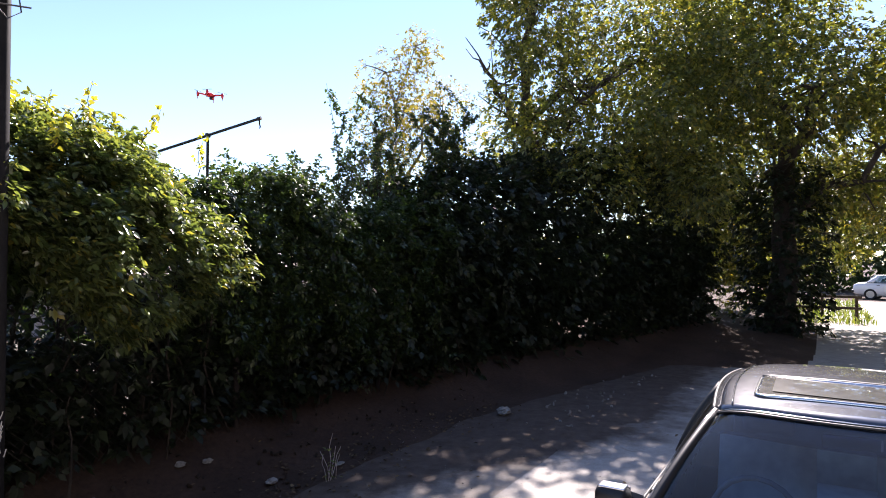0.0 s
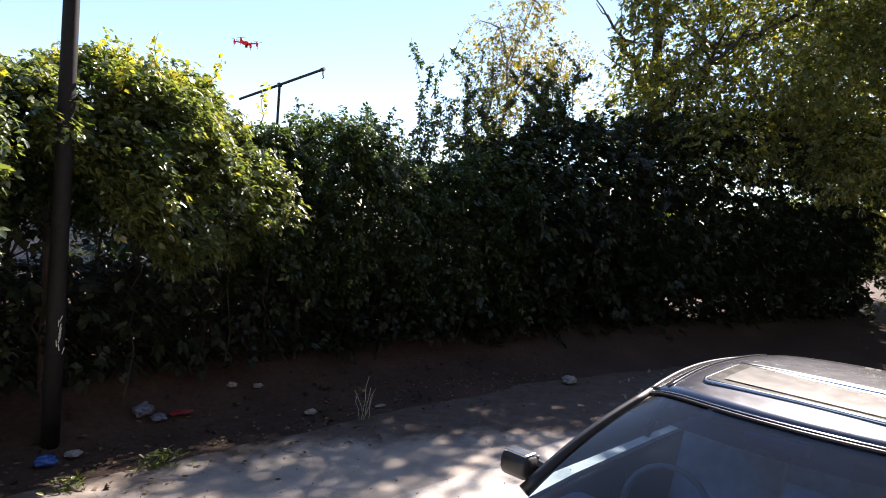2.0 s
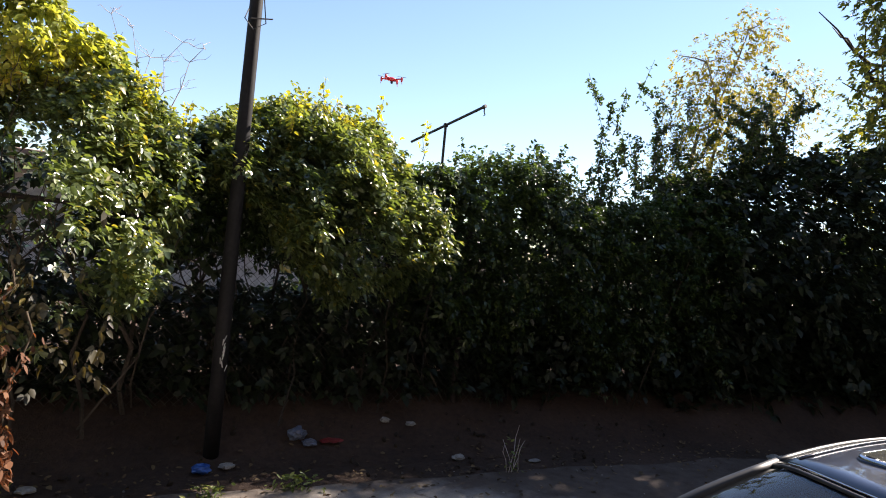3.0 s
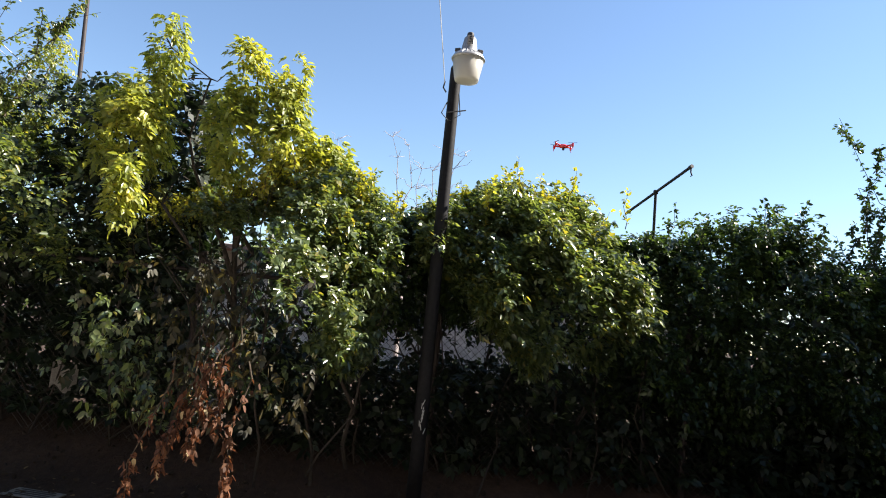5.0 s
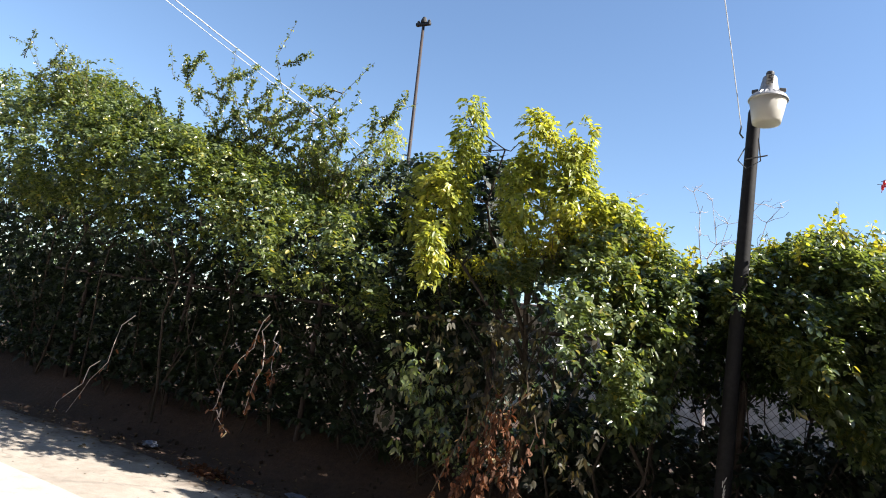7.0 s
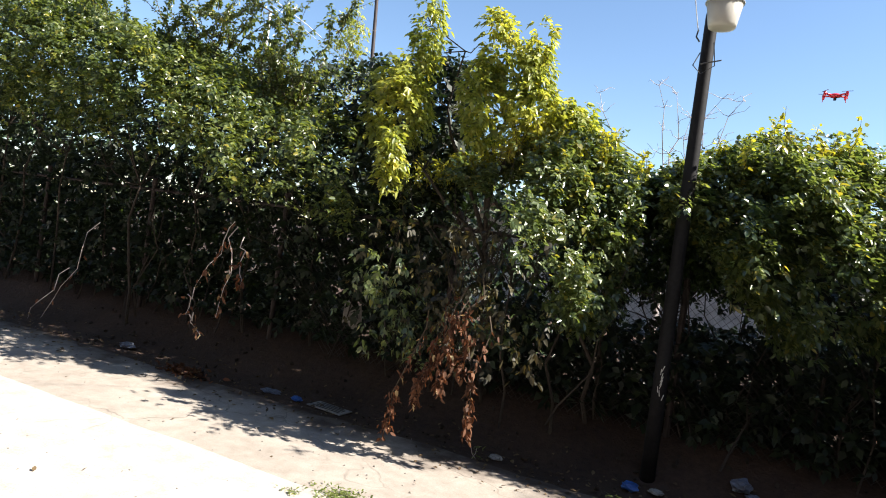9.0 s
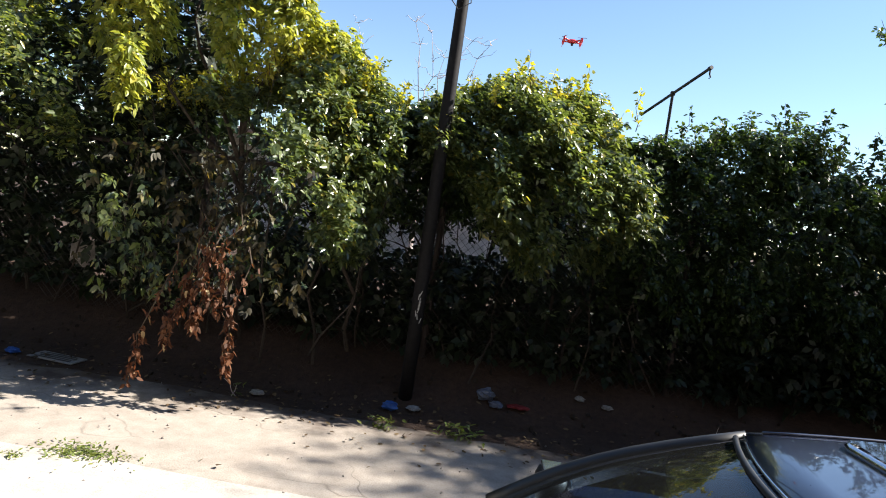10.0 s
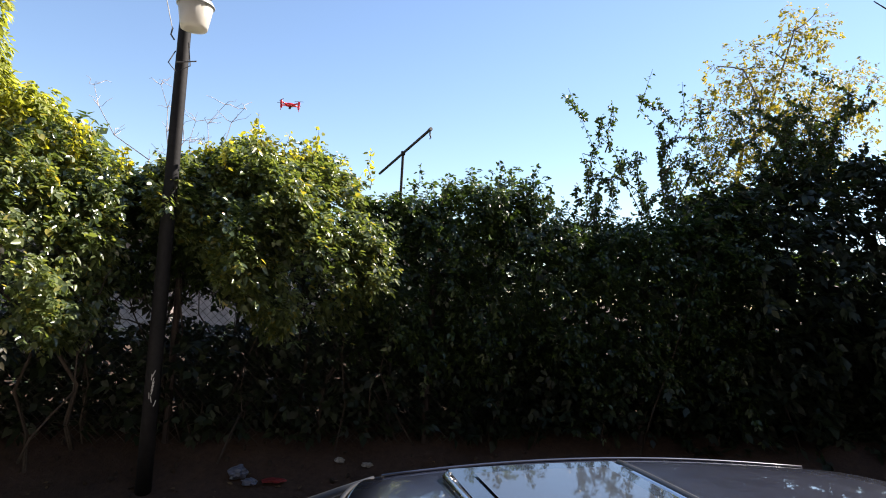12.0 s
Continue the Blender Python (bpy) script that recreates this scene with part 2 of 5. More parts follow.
MAT = {
    "ground": rough_stuff("dry_soil", (0.045, 0.026, 0.017), (0.085, 0.05, 0.034), 6, 0.95, 0.9, 0.03),
    # last pair: range of the soil cover, tree shade painted in with it
    "apron": paved("dusty_asphalt", (0.40, 0.36, 0.315), (0.32, 0.28, 0.24), 0.9, 0.8, (5.7, 6.15)),
    "road": paved("bleached_concrete", (0.5, 0.47, 0.43), (0.43, 0.4, 0.36), 0.35, 0.5, (5.7, 6.4)),
    "bark": rough_stuff("bark", (0.035, 0.027, 0.02), (0.08, 0.062, 0.048), 14, 0.9, 0.9, 0.02),
    "grey_bark": rough_stuff("grey_bark", (0.14, 0.12, 0.1), (0.26, 0.23, 0.2), 12, 0.9, 0.8, 0.02),
    "twig": rough_stuff("twig", (0.06, 0.045, 0.03), (0.12, 0.09, 0.06), 20, 0.9, 0.5),
    "dead_twig": rough_stuff("dead_twig", (0.46, 0.39, 0.36), (0.64, 0.56, 0.52), 20, 0.9, 0.4),
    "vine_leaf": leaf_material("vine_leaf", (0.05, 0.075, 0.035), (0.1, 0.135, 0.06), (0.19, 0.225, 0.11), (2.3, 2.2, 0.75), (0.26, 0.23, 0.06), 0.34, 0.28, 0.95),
    # dark green leaf; also the creeper's shaded copy behind the lamp post
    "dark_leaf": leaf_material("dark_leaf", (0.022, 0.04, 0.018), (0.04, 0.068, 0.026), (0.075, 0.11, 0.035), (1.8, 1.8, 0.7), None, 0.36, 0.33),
    # near-black leaf for deep foliage: its shade is put into the colour
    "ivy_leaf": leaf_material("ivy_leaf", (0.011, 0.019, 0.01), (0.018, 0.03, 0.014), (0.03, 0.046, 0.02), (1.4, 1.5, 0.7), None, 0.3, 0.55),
    "lime_leaf": leaf_material("lime_leaf", (0.15, 0.18, 0.05), (0.3, 0.34, 0.09), (0.47, 0.48, 0.15), (1.8, 1.65, 0.65), (0.45, 0.4, 0.1), 0.45, 0.36),
    "thicket_leaf": leaf_material("thicket_leaf", (0.035, 0.055, 0.02), (0.09, 0.12, 0.045), (0.19, 0.22, 0.085), (2.5, 2.4, 0.8), (0.28, 0.25, 0.06), 0.36, 0.31, 0.8),
    # young shoots, yellowed and brightened to put sun on the hedge tops
    "tip_leaf": leaf_material("young_sunlit_tip_leaf", (0.18, 0.19, 0.04), (0.31, 0.32, 0.06), (0.45, 0.44, 0.09), (2.0, 1.8, 0.6), (0.42, 0.34, 0.06), 0.48, 0.36),
    "olive_leaf": leaf_material("olive_leaf", (0.05, 0.066, 0.024), (0.11, 0.13, 0.042), (0.24, 0.24, 0.075), (2.0, 1.9, 0.7), (0.28, 0.22, 0.05), 0.42),
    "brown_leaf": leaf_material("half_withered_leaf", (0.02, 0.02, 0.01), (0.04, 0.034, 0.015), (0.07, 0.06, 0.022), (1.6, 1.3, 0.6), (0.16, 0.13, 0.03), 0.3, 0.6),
    "gold_leaf": leaf_material("gold_leaf", (0.12, 0.13, 0.035), (0.21, 0.2, 0.05), (0.34, 0.29, 0.075), (1.8, 1.6, 0.6), None, 0.46),
    "dry_leaf": leaf_material("dry_leaf", (0.07, 0.028, 0.014), (0.14, 0.055, 0.026), (0.23, 0.1, 0.05), (1.6, 1.1, 0.7), (0.45, 0.34, 0.2), 0.3, 0.8),
    "weed_leaf": leaf_material("weed_leaf", (0.09, 0.13, 0.03), (0.15, 0.19, 0.045), (0.24, 0.25, 0.07), (1.4, 1.5, 0.6), None, 0.35),
    "pole": rough_stuff("tarred_pole", (0.009, 0.009, 0.011), (0.022, 0.021, 0.023), 10, 0.7, 0.3, 0.004),
    "rust": rough_stuff("rusty_pipe", (0.022, 0.014, 0.013), (0.045, 0.029, 0.026), 18, 0.7, 0.4, 0.003),
    "black_pipe": rough_stuff("black_pipe", (0.012, 0.012, 0.014), (0.03, 0.028, 0.028), 18, 0.6, 0.3, 0.002),
    "chain": rough_stuff("fence_wire", (0.05, 0.045, 0.04), (0.12, 0.11, 0.1), 25, 0.6, 0.2, 0.001, 0.6),
    "cable": plain("grey_cable", (0.55, 0.55, 0.55), 0.5),
    "dark_cable": plain("dark_cable", (0.03, 0.03, 0.035), 0.6),
    "white_paint": rough_stuff("white_paint", (0.62, 0.62, 0.6), (0.78, 0.78, 0.76), 6, 0.6, 0.15, 0.002),
    "pale_wall": rough_stuff("pale_render", (0.5, 0.48, 0.46), (0.66, 0.64, 0.62), 2, 0.9, 0.3, 0.01),
    "bark_wall": rough_stuff("brown_render", (0.09, 0.075, 0.06), (0.14, 0.12, 0.1), 1.0, 0.9, 0.2, 0.01),
    "roof_sheet": rough_stuff("faded_roof_sheet", (0.3, 0.2, 0.17), (0.4, 0.28, 0.23), 3, 0.8, 0.3, 0.01),
    "lamp_metal": rough_stuff("cast_aluminium", (0.3, 0.3, 0.31), (0.5, 0.5, 0.5), 16, 0.5, 0.2, 0.002, 0.5),
    "lamp_dark": plain("dark_housing", (0.05, 0.05, 0.055), 0.5),
    "paint": plain("graphite_paint", (0.022, 0.025, 0.045), 0.3, 0.3, 1.0, 0.1),
    "white_car": plain("white_car_paint", (0.72, 0.73, 0.75), 0.3, 0.0, 1.0, 0.03),
    "chrome": plain("dull_chrome", (0.62, 0.62, 0.64), 0.2, 1.0, 0, 0.1),
    "trim": plain("black_trim", (0.014, 0.014, 0.015), 0.45),
    "tyre": plain("tyre_rubber", (0.02, 0.02, 0.02), 0.85),
    "rim": plain("alloy_rim", (0.45, 0.45, 0.46), 0.35, 0.9),
    "glass": glass_material("car_glass", (0.52, 0.73, 0.9), 1.48, dust=0.012),
    "smoked": plain("smoked_panel", (0.013, 0.012, 0.012), 0.25, 0.0, 1.0, 0.08),
    "blind": plain("beige_blind_behind_glass", (0.025, 0.023, 0.021), 0.3, 0.0, 1.0, 0.06),
    "band_glass": glass_material("sunshade_glass", (0.16, 0.18, 0.32), 1.2),
    "headlamp": plain("headlamp_lens", (0.6, 0.62, 0.65), 0.1, 0.2, 1.0),
    "red_lens": plain("red_lens", (0.35, 0.015, 0.012), 0.2, 0.0, 1.0),
    "seat": plain("grey_seat_cloth", (0.4, 0.41, 0.42), 0.9),
    "dash": plain("dashboard_plastic", (0.15, 0.155, 0.16), 0.6),
    "card": plain("pale_card", (0.7, 0.71, 0.7), 0.7),
    "red": plain("red_plastic", (0.62, 0.02, 0.035), 0.3, 0.0, 0.5),
    "red_wrap": plain("faded_red_film", (0.25, 0.03, 0.03), 0.5),
    "rotor": plain("dark_rotor", (0.04, 0.02, 0.02), 0.4),
    "bag": plain("pale_plastic_film", (0.14, 0.16, 0.22), 0.35),
    "blue": plain("blue_plastic_film", (0.03, 0.11, 0.4), 0.35),
    "paper": rough_stuff("crumpled_paper", (0.24, 0.235, 0.22), (0.4, 0.39, 0.37), 18, 0.8, 0.4, 0.01),
    "ink": plain("printed_grey", (0.06, 0.06, 0.065), 0.8),
    "stone": rough_stuff("pale_rubble", (0.17, 0.155, 0.135), (0.34, 0.31, 0.28), 14, 0.9, 0.6, 0.01),
    "clod": rough_stuff("soil_clod", (0.03, 0.022, 0.016), (0.07, 0.05, 0.036), 20, 0.95, 0.6, 0.01),
    "chalk": plain("chalk_mark", (0.6, 0.6, 0.58), 0.9),
    "litter": leaf_material("fallen_leaf", (0.06, 0.036, 0.02), (0.11, 0.07, 0.04), (0.22, 0.15, 0.08), (1.2, 1.1, 0.8), None, 0.15, 0.85),
}
m, n, l, p = material("lamp_refractor")
l.new(ramp(n, l, noise_tex(n, l, 9, 4), [(0.3, (0.66, 0.63, 0.56)), (0.7, (0.8, 0.78, 0.72))]), p.inputs["Base Color"])
p.inputs["Roughness"].default_value = 0.25
t_ = n.new("ShaderNodeBsdfTranslucent")
t_.inputs[0].default_value = (0.85, 0.83, 0.78, 1)
s_ = n.new("ShaderNodeMixShader")
s_.inputs[0].default_value = 0.5
l.new(p.outputs[0], s_.inputs[1])
l.new(t_.outputs[0], s_.inputs[2])
l.new(s_.outputs[0], n["Material Output"].inputs[0])
MAT["refractor"] = m
MAT["pole"].node_tree.nodes["Principled BSDF"].inputs["Specular IOR Level"].default_value = 0.2


# ---- building helpers ----
def thing(name, loc, label, category, group="", kind=""):
    ob = new(name)
    ob.location = loc
    return tagged(ob, label, category, group, kind)


def origin(ob):
    o = Vector((0, 0, 0))
    while ob is not None:
        o = o + ob.location
        ob = ob.parent
    return o


def link_mesh(name, me, mat, parent=None, label=""):
    ob = new(name, me)
    me.materials.append(MAT[mat])
    if parent is not None:
        ob.parent = parent
    if label:
        ob["label"] = label
    return ob


def part(name, bm, mat, parent=None, label="", smooth=False):
    """One mesh object from a bmesh given in world coordinates, under its thing."""
    if parent is not None:
        bmesh.ops.translate(bm, vec=-origin(parent), verts=bm.verts)
    for f in bm.faces:
        f.smooth = smooth
    me = bpy.data.meshes.new(name)
    bm.to_mesh(me)
    bm.free()
    return link_mesh(name, me, mat, parent, label)


def block(size, at, bevel=0.01, turn=0.0, bm=None):
    bm = bm or bmesh.new()
    r = bmesh.ops.create_cube(bm, size=1.0)
    vs = r["verts"]
    bmesh.ops.scale(bm, vec=size, verts=vs)
    if bevel:
        es = list({e for v in vs for e in v.link_edges})
        out = bmesh.ops.bevel(bm, geom=es, offset=bevel, segments=2, affect="EDGES", profile=0.5)
        vs = list({v for v in out["verts"]} | {v for v in vs if v.is_valid})
    if turn:
        bmesh.ops.rotate(bm, cent=(0, 0, 0), matrix=Matrix.Rotation(radians(turn), 3, "Z"), verts=vs)
    bmesh.ops.translate(bm, vec=at, verts=vs)
    return bm


def tube(points, radii, sides=8, bm=None, caps=True):
    """A tapered tube through points."""
    bm = bm or bmesh.new()
    pts = [Vector(q) for q in points]
    if not isinstance(radii, (list, tuple)):
        radii = [radii] * len(pts)
    rings = []
    ref = Vector((0.31, 0.17, 0.93))
    for i, q in enumerate(pts):
        d = (pts[min(i + 1, len(pts) - 1)] - pts[max(i - 1, 0)]).normalized()
        u = d.cross(ref)
        if u.length < 0.1:
            u = d.cross(Vector((1, 0, 0)))
        u.normalize()
        w = d.cross(u)
        rings.append([bm.verts.new(q + (u * math.cos(a) + w * math.sin(a)) * radii[i])
                      for a in (2 * math.pi * k / sides for k in range(sides))])
    for a, b in zip(rings, rings[1:]):
        for k in range(sides):
            bm.faces.new((a[k], a[(k + 1) % sides], b[(k + 1) % sides], b[k]))
    if caps:
        bm.faces.new(rings[0][::-1])
        bm.faces.new(rings[-1])
    return bm


def spun(profile, at, sides=24, bm=None):
    """A turned body from (radius, height) pairs."""
    bm = bm or bmesh.new()
    rings = [[bm.verts.new((at[0] + r * math.cos(a), at[1] + r * math.sin(a), at[2] + h))
              for a in (2 * math.pi * k / sides for k in range(sides))] for r, h in profile]
    for a, b in zip(rings, rings[1:]):
        for k in range(sides):
            bm.faces.new((a[k], a[(k + 1) % sides], b[(k + 1) % sides], b[k]))
    return bm


def patch(fn, nu, nv, thick=0.0, bm=None, centre=None):
    """A curved sheet fn(u, v) over the unit square, with thickness."""
    bm = bm or bmesh.new()
    g = [[bm.verts.new(fn(i / nu, j / nv)) for j in range(nv + 1)] for i in range(nu + 1)]
    fs = [bm.faces.new((g[i][j], g[i + 1][j], g[i + 1][j + 1], g[i][j + 1])) for i in range(nu) for j in range(nv)]
    if centre is not None:
        bm.normal_update()
        if sum((f.normal.dot(f.calc_center_median() - Vector(centre)) for f in fs)) < 0:
            bmesh.ops.reverse_faces(bm, faces=fs)
    if thick:
        bmesh.ops.recalc_face_normals(bm, faces=fs)
        bmesh.ops.solidify(bm, geom=fs, thickness=thick)
    return bm


# ---- foliage ----
rng = np.random.default_rng(7)


def unit(v):
    return v / np.maximum(np.linalg.norm(v, axis=-1, keepdims=True), 1e-9)


def leaves(name, at, nrm, tip, size, mat, parent, width=0.3, droop=0.18, label="", simple=False):
    """One mesh of many folded, pointed leaf blades; simple: four-cornered blades for deep or far foliage."""
    k = len(at)
    tip = unit(tip - nrm * (tip * nrm).sum(1, keepdims=True))
    side = np.cross(nrm, tip)
    s = size[:, None]
    w = s * width * rng.uniform(0.8, 1.2, (k, 1))
    bend = np.array([0, 0, -1.0]) * s * droop
    fold = -nrm * s * rng.uniform(0.02, 0.12, (k, 1))
    nv, nl, nf = (4, 6, 2) if simple else (6, 8, 2)
    v = np.empty((k, nv, 3))
    v[:, 0] = at
    if simple:
        v[:, 1] = at + tip * s * 0.45 + side * w * 1.05
        v[:, 2] = at + tip * s + bend
        v[:, 3] = at + tip * s * 0.45 - side * w * 1.05
        loops, starts = np.array([0, 2, 1, 0, 3, 2]), np.array([0, 3])
    else:
        v[:, 1] = at + tip * s * 0.24 + side * w * 0.85 - fold
        v[:, 2] = at + tip * s * 0.6 + side * w * 0.82 + bend * 0.4 - fold
        v[:, 3] = at + tip * s + bend
        v[:, 4] = at + tip * s * 0.6 - side * w * 0.82 + bend * 0.4 - fold
        v[:, 5] = at + tip * s * 0.24 - side * w * 0.85 - fold
        loops, starts = np.array([0, 3, 2, 1, 0, 5, 4, 3]), np.array([0, 4])
    v -= np.array(origin(parent))
    me = bpy.data.meshes.new(name)
    me.vertices.add(k * nv)
    me.vertices.foreach_set("co", v.ravel())
    me.loops.add(k * nl)
    me.loops.foreach_set("vertex_index", (loops[None] + nv * np.arange(k)[:, None]).ravel().astype(np.int32))
    me.polygons.add(k * nf)
    me.polygons.foreach_set("loop_start", (starts[None] + nl * np.arange(k)[:, None]).ravel().astype(np.int32))
    me.update(calc_edges=True)
    me.validate()
    ob = link_mesh(name, me, mat, parent, label)
    ob["kind"] = "stuff"
    return ob


LIGHTWARD = np.array(sun_dir)      # leaves turn somewhat to the light


def sprays(at, out, size, count=5, fan=65, lift=0.75, wild=0.45, hang=0.35):
    """Compound leaves: at each point a fan of leaflets that points out and down. Returns what leaves() takes."""
    k = len(at)
    nrm = unit(out * 0.45 + np.array([0, 0, lift]) + LIGHTWARD * 0.3 + rng.normal(0, wild, (k, 3)))
    d = unit(out + rng.normal(0, 0.6, (k, 3)) + np.array([0, 0, -hang]))
    d = unit(d - nrm * (d * nrm).sum(1, keepdims=True))
    side = np.cross(nrm, d)
    P, N, T, S = [], [], [], []
    for j in range(count):
        a = radians(-fan + 2 * fan * j / max(count - 1, 1)) if count > 1 else 0.0
        back = abs(j - (count - 1) / 2) / max(count / 2, 1)
        tip = d * math.cos(a) + side * math.sin(a)
        P.append(at + d * (size * 0.45 * (1 - back))[:, None] + rng.normal(0, 0.012, (k, 3)))
        N.append(unit(nrm + rng.normal(0, 0.28, (k, 3))))
        T.append(unit(tip + rng.normal(0, 0.15, (k, 3))))
        S.append(size * rng.uniform(0.7, 1.1, k) * (1 - 0.25 * back))
    return np.concatenate(P), np.concatenate(N), np.concatenate(T), np.concatenate(S)


def lump_noise(p, amp, scale):
    """Smooth pseudo-random lumps, vectorised."""
    q = p * scale
    return amp * (np.sin(q[:, 0] * 2.1 + 1.3 * np.sin(q[:, 1] * 1.7 + q[:, 2])) * np.sin(q[:, 2] * 2.3 + 1.1 * np.sin(q[:, 0] * 1.9 + 0.5))
                  + 0.6 * np.sin(q[:, 0] * 4.7 + q[:, 2] * 3.9 + 2 * np.sin(q[:, 1] * 3.1)))


def ball(lump, k, inner=0.55):
    """k points in the outer shell of an uneven ellipsoid (cx, cy, cz, rx, ry, rz), with outward directions."""
    c, r = np.array(lump[:3]), np.array(lump[3:6])
    d = unit(rng.normal(0, 1, (k, 3)))
    rad = inner + (1 - inner) * rng.random(k) ** 0.6
    q = c + d * r * rad[:, None]
    swell = 1 + lump_noise(q, 0.13, 1.9)
    return c + d * r * (rad * swell)[:, None], unit(d / r)


def lit_hedge(xs, top, front, thick, low, k, inner=0.6, slope=0.7, rake=0.0):
    """k points in the outer shell of a hedge that arches from its front face over its top, leaning back by rake. top, front, low: values along xs."""
    x = rng.uniform(xs[0], xs[-1], k)
    t, f, b = np.interp(x, xs, top), np.interp(x, xs, front), np.interp(x, xs, low)
    th = rng.uniform(-0.55 * np.pi, 0.62 * np.pi, k)
    rad = inner + (1 - inner) * rng.random(k) ** 0.6
    zc, h = (t + b) / 2 + 0.1 * (t - b), (t - b) * 0.38
    q0 = np.stack([x, f, zc + h * np.sin(th)], 1)
    swell = 1 + lump_noise(q0, 0.2, 1.7) + lump_noise(q0, 0.12, 4.4)
    cz = np.sign(np.cos(th)) * np.abs(np.cos(th)) ** slope
    sz = np.sign(np.sin(th)) * np.abs(np.sin(th)) ** min(slope + 0.1, 1.0)
    stray = rng.random(k) < 0.1
    rad = np.where(stray, rad + rng.uniform(0.0, 0.28, k), rad)
    y = f + thick - thick * cz * rad * swell
    z = zc + h * sz * rad * (1 + (swell - 1) * 0.45)
    z = np.where(sz < 0, zc + (z - zc) * 1.3, z)
    y = y + rake * (z - zc) / np.maximum(t - b, 0.5)
    out = unit(np.stack([rng.normal(0, 0.2, k), -np.cos(th), np.sin(th) * 0.8 + 0.5 * rake], 1))
    return np.stack([x, y, z], 1), out


def keep(q, o, low=0.12, gaps=0.7):
    """Drops what lies under the ground, and thins the foliage into clumps with dark gaps."""
    thin = lump_noise(q, 1.0, 2.4) + 0.5 * lump_noise(q + 3.7, 1.0, 5.5) < -0.25
    ok = (q[:, 2] > low) & ~(thin & (rng.random(len(q)) < gaps))
    return q[ok], o[ok]


def wander(a, b, n, jitter, rs):
    a, b = Vector(a), Vector(b)
    pts = [a.lerp(b, i / n) for i in range(n + 1)]
    for i in range(1, n):
        pts[i] += Vector((rs.gauss(0, jitter), rs.gauss(0, jitter), rs.gauss(0, jitter)))
    return pts


def shoots(name, roots, tips, mat, parent, rs, leaf=0.06, per=26, stem=0.006, rise=0.5):
    """Thin upright or arching stems with small leaves along them."""
    bm = bmesh.new()
    P, O = [], []
    for a, b in zip(roots, tips):
        pts = wander(a, b, 5, (Vector(b) - Vector(a)).length * 0.03, rs)
        tube(pts, [stem * (1.2 - i * 0.18) for i in range(6)], 4, bm)
        for j in range(per):
            u = 0.15 + 0.85 * j / per
            i = min(int(u * 5), 4)
            q = pts[i].lerp(pts[i + 1], u * 5 - i)
            P.append(q)
            O.append((rs.gauss(0, 1), rs.gauss(0, 1), rs.gauss(rise - 0.4, 0.6)))
    part(name + "_stem", bm, "twig", parent)["kind"] = "stuff"
    P, O = np.array([tuple(q) for q in P]), unit(np.array(O))
    leaves(name + "_leaf", *sprays(P, O, np.full(len(P), leaf), 2, 35, 0.5, 0.7, 0.1), mat, parent, 0.3, 0.1)


# ---- ground ----
def ground_height(x, y):
    """Flat road, a low bank under the hedge, a level yard behind."""
    edge = 5.75 - 0.22 * min(max(0.0, x - 7.0), 14.0)
    s = min(max((y - edge) / 1.3, 0.0), 1.0)
    near = 1.0 if abs(x) < 60 and y < 60 else 0.0
    bump = 0.02 * noise.noise(Vector((x * 1.1, y * 1.1, 0))) + 0.012 * noise.noise(Vector((x * 4, y * 4, 3)))
    return near * (0.45 * s * s * (3 - 2 * s) + bump * min(max((y - 5.0) / 0.8, 0.0), 1.0))


def steps(spans):
    out = []
    for a, b, d in spans:
        k = max(1, round((b - a) / d))
        out += [a + (b - a) * i / k for i in range(k)]
    return out + [spans[-1][1]]


gx = steps([(-900, -60, 140), (-60, -12, 4), (-12, 14, 0.2), (14, 40, 1.0), (40, 900, 140)])
gy = steps([(-900, -20, 140), (-20, 4.6, 3), (4.6, 8.2, 0.15), (8.2, 30, 2.0), (30, 900, 140)])
bm = bmesh.new()
gv = [[bm.verts.new((x, y, ground_height(x, y))) for y in gy] for x in gx]
for i in range(len(gx) - 1):
    for j in range(len(gy) - 1):
        bm.faces.new((gv[i][j], gv[i + 1][j], gv[i + 1][j + 1], gv[i][j + 1]))
tagged(part("ground", bm, "ground", smooth=True), "dry brown bare soil rising in a low bank under the hedge", "ground", kind="structure")


def strip(name, x0, x1, near, far_edge, z, mat, step=0.12):
    bm = bmesh.new()
    k = round((x1 - x0) / step)
    rows = []
    for i in range(k + 1):
        x = x0 + (x1 - x0) * i / k
        y1, y0 = far_edge(x), near(x)
        rows.append([bm.verts.new((x, y0, z)), bm.verts.new((x, y1, z)), bm.verts.new((x, y1 + 0.02, z - 0.03)), bm.verts.new((x, y0 - 0.004, z - 0.03))])
    for a, b in zip(rows, rows[1:]):
        for j in range(3):
            bm.faces.new((a[j], b[j], b[j + 1], a[j + 1]))
    return part(name, bm, mat)


def apron_edge(x):
    return 5.42 - 0.22 * min(max(0.0, x - 7.0), 14.0) + 0.10 * noise.noise(Vector((x * 0.9, 1.7, 0))) + 0.05 * noise.noise(Vector((x * 4.0, 2.7, 0)))


tagged(strip("pavement", -30, 13.6, lambda x: 3.95, apron_edge, 0.012, "apron"), "dusty tan asphalt verge with hairline cracks", "pavement", kind="structure")
tagged(strip("road", -30, 40, lambda x: -6.0, lambda x: min(3.95 + 0.025 * noise.noise(Vector((x * 1.3, 5, 0))), apron_edge(x)), 0.016, "road"), "sun-bleached pale concrete road", "road", kind="structure")

# ---- hedge ----
rs = random.Random(11)


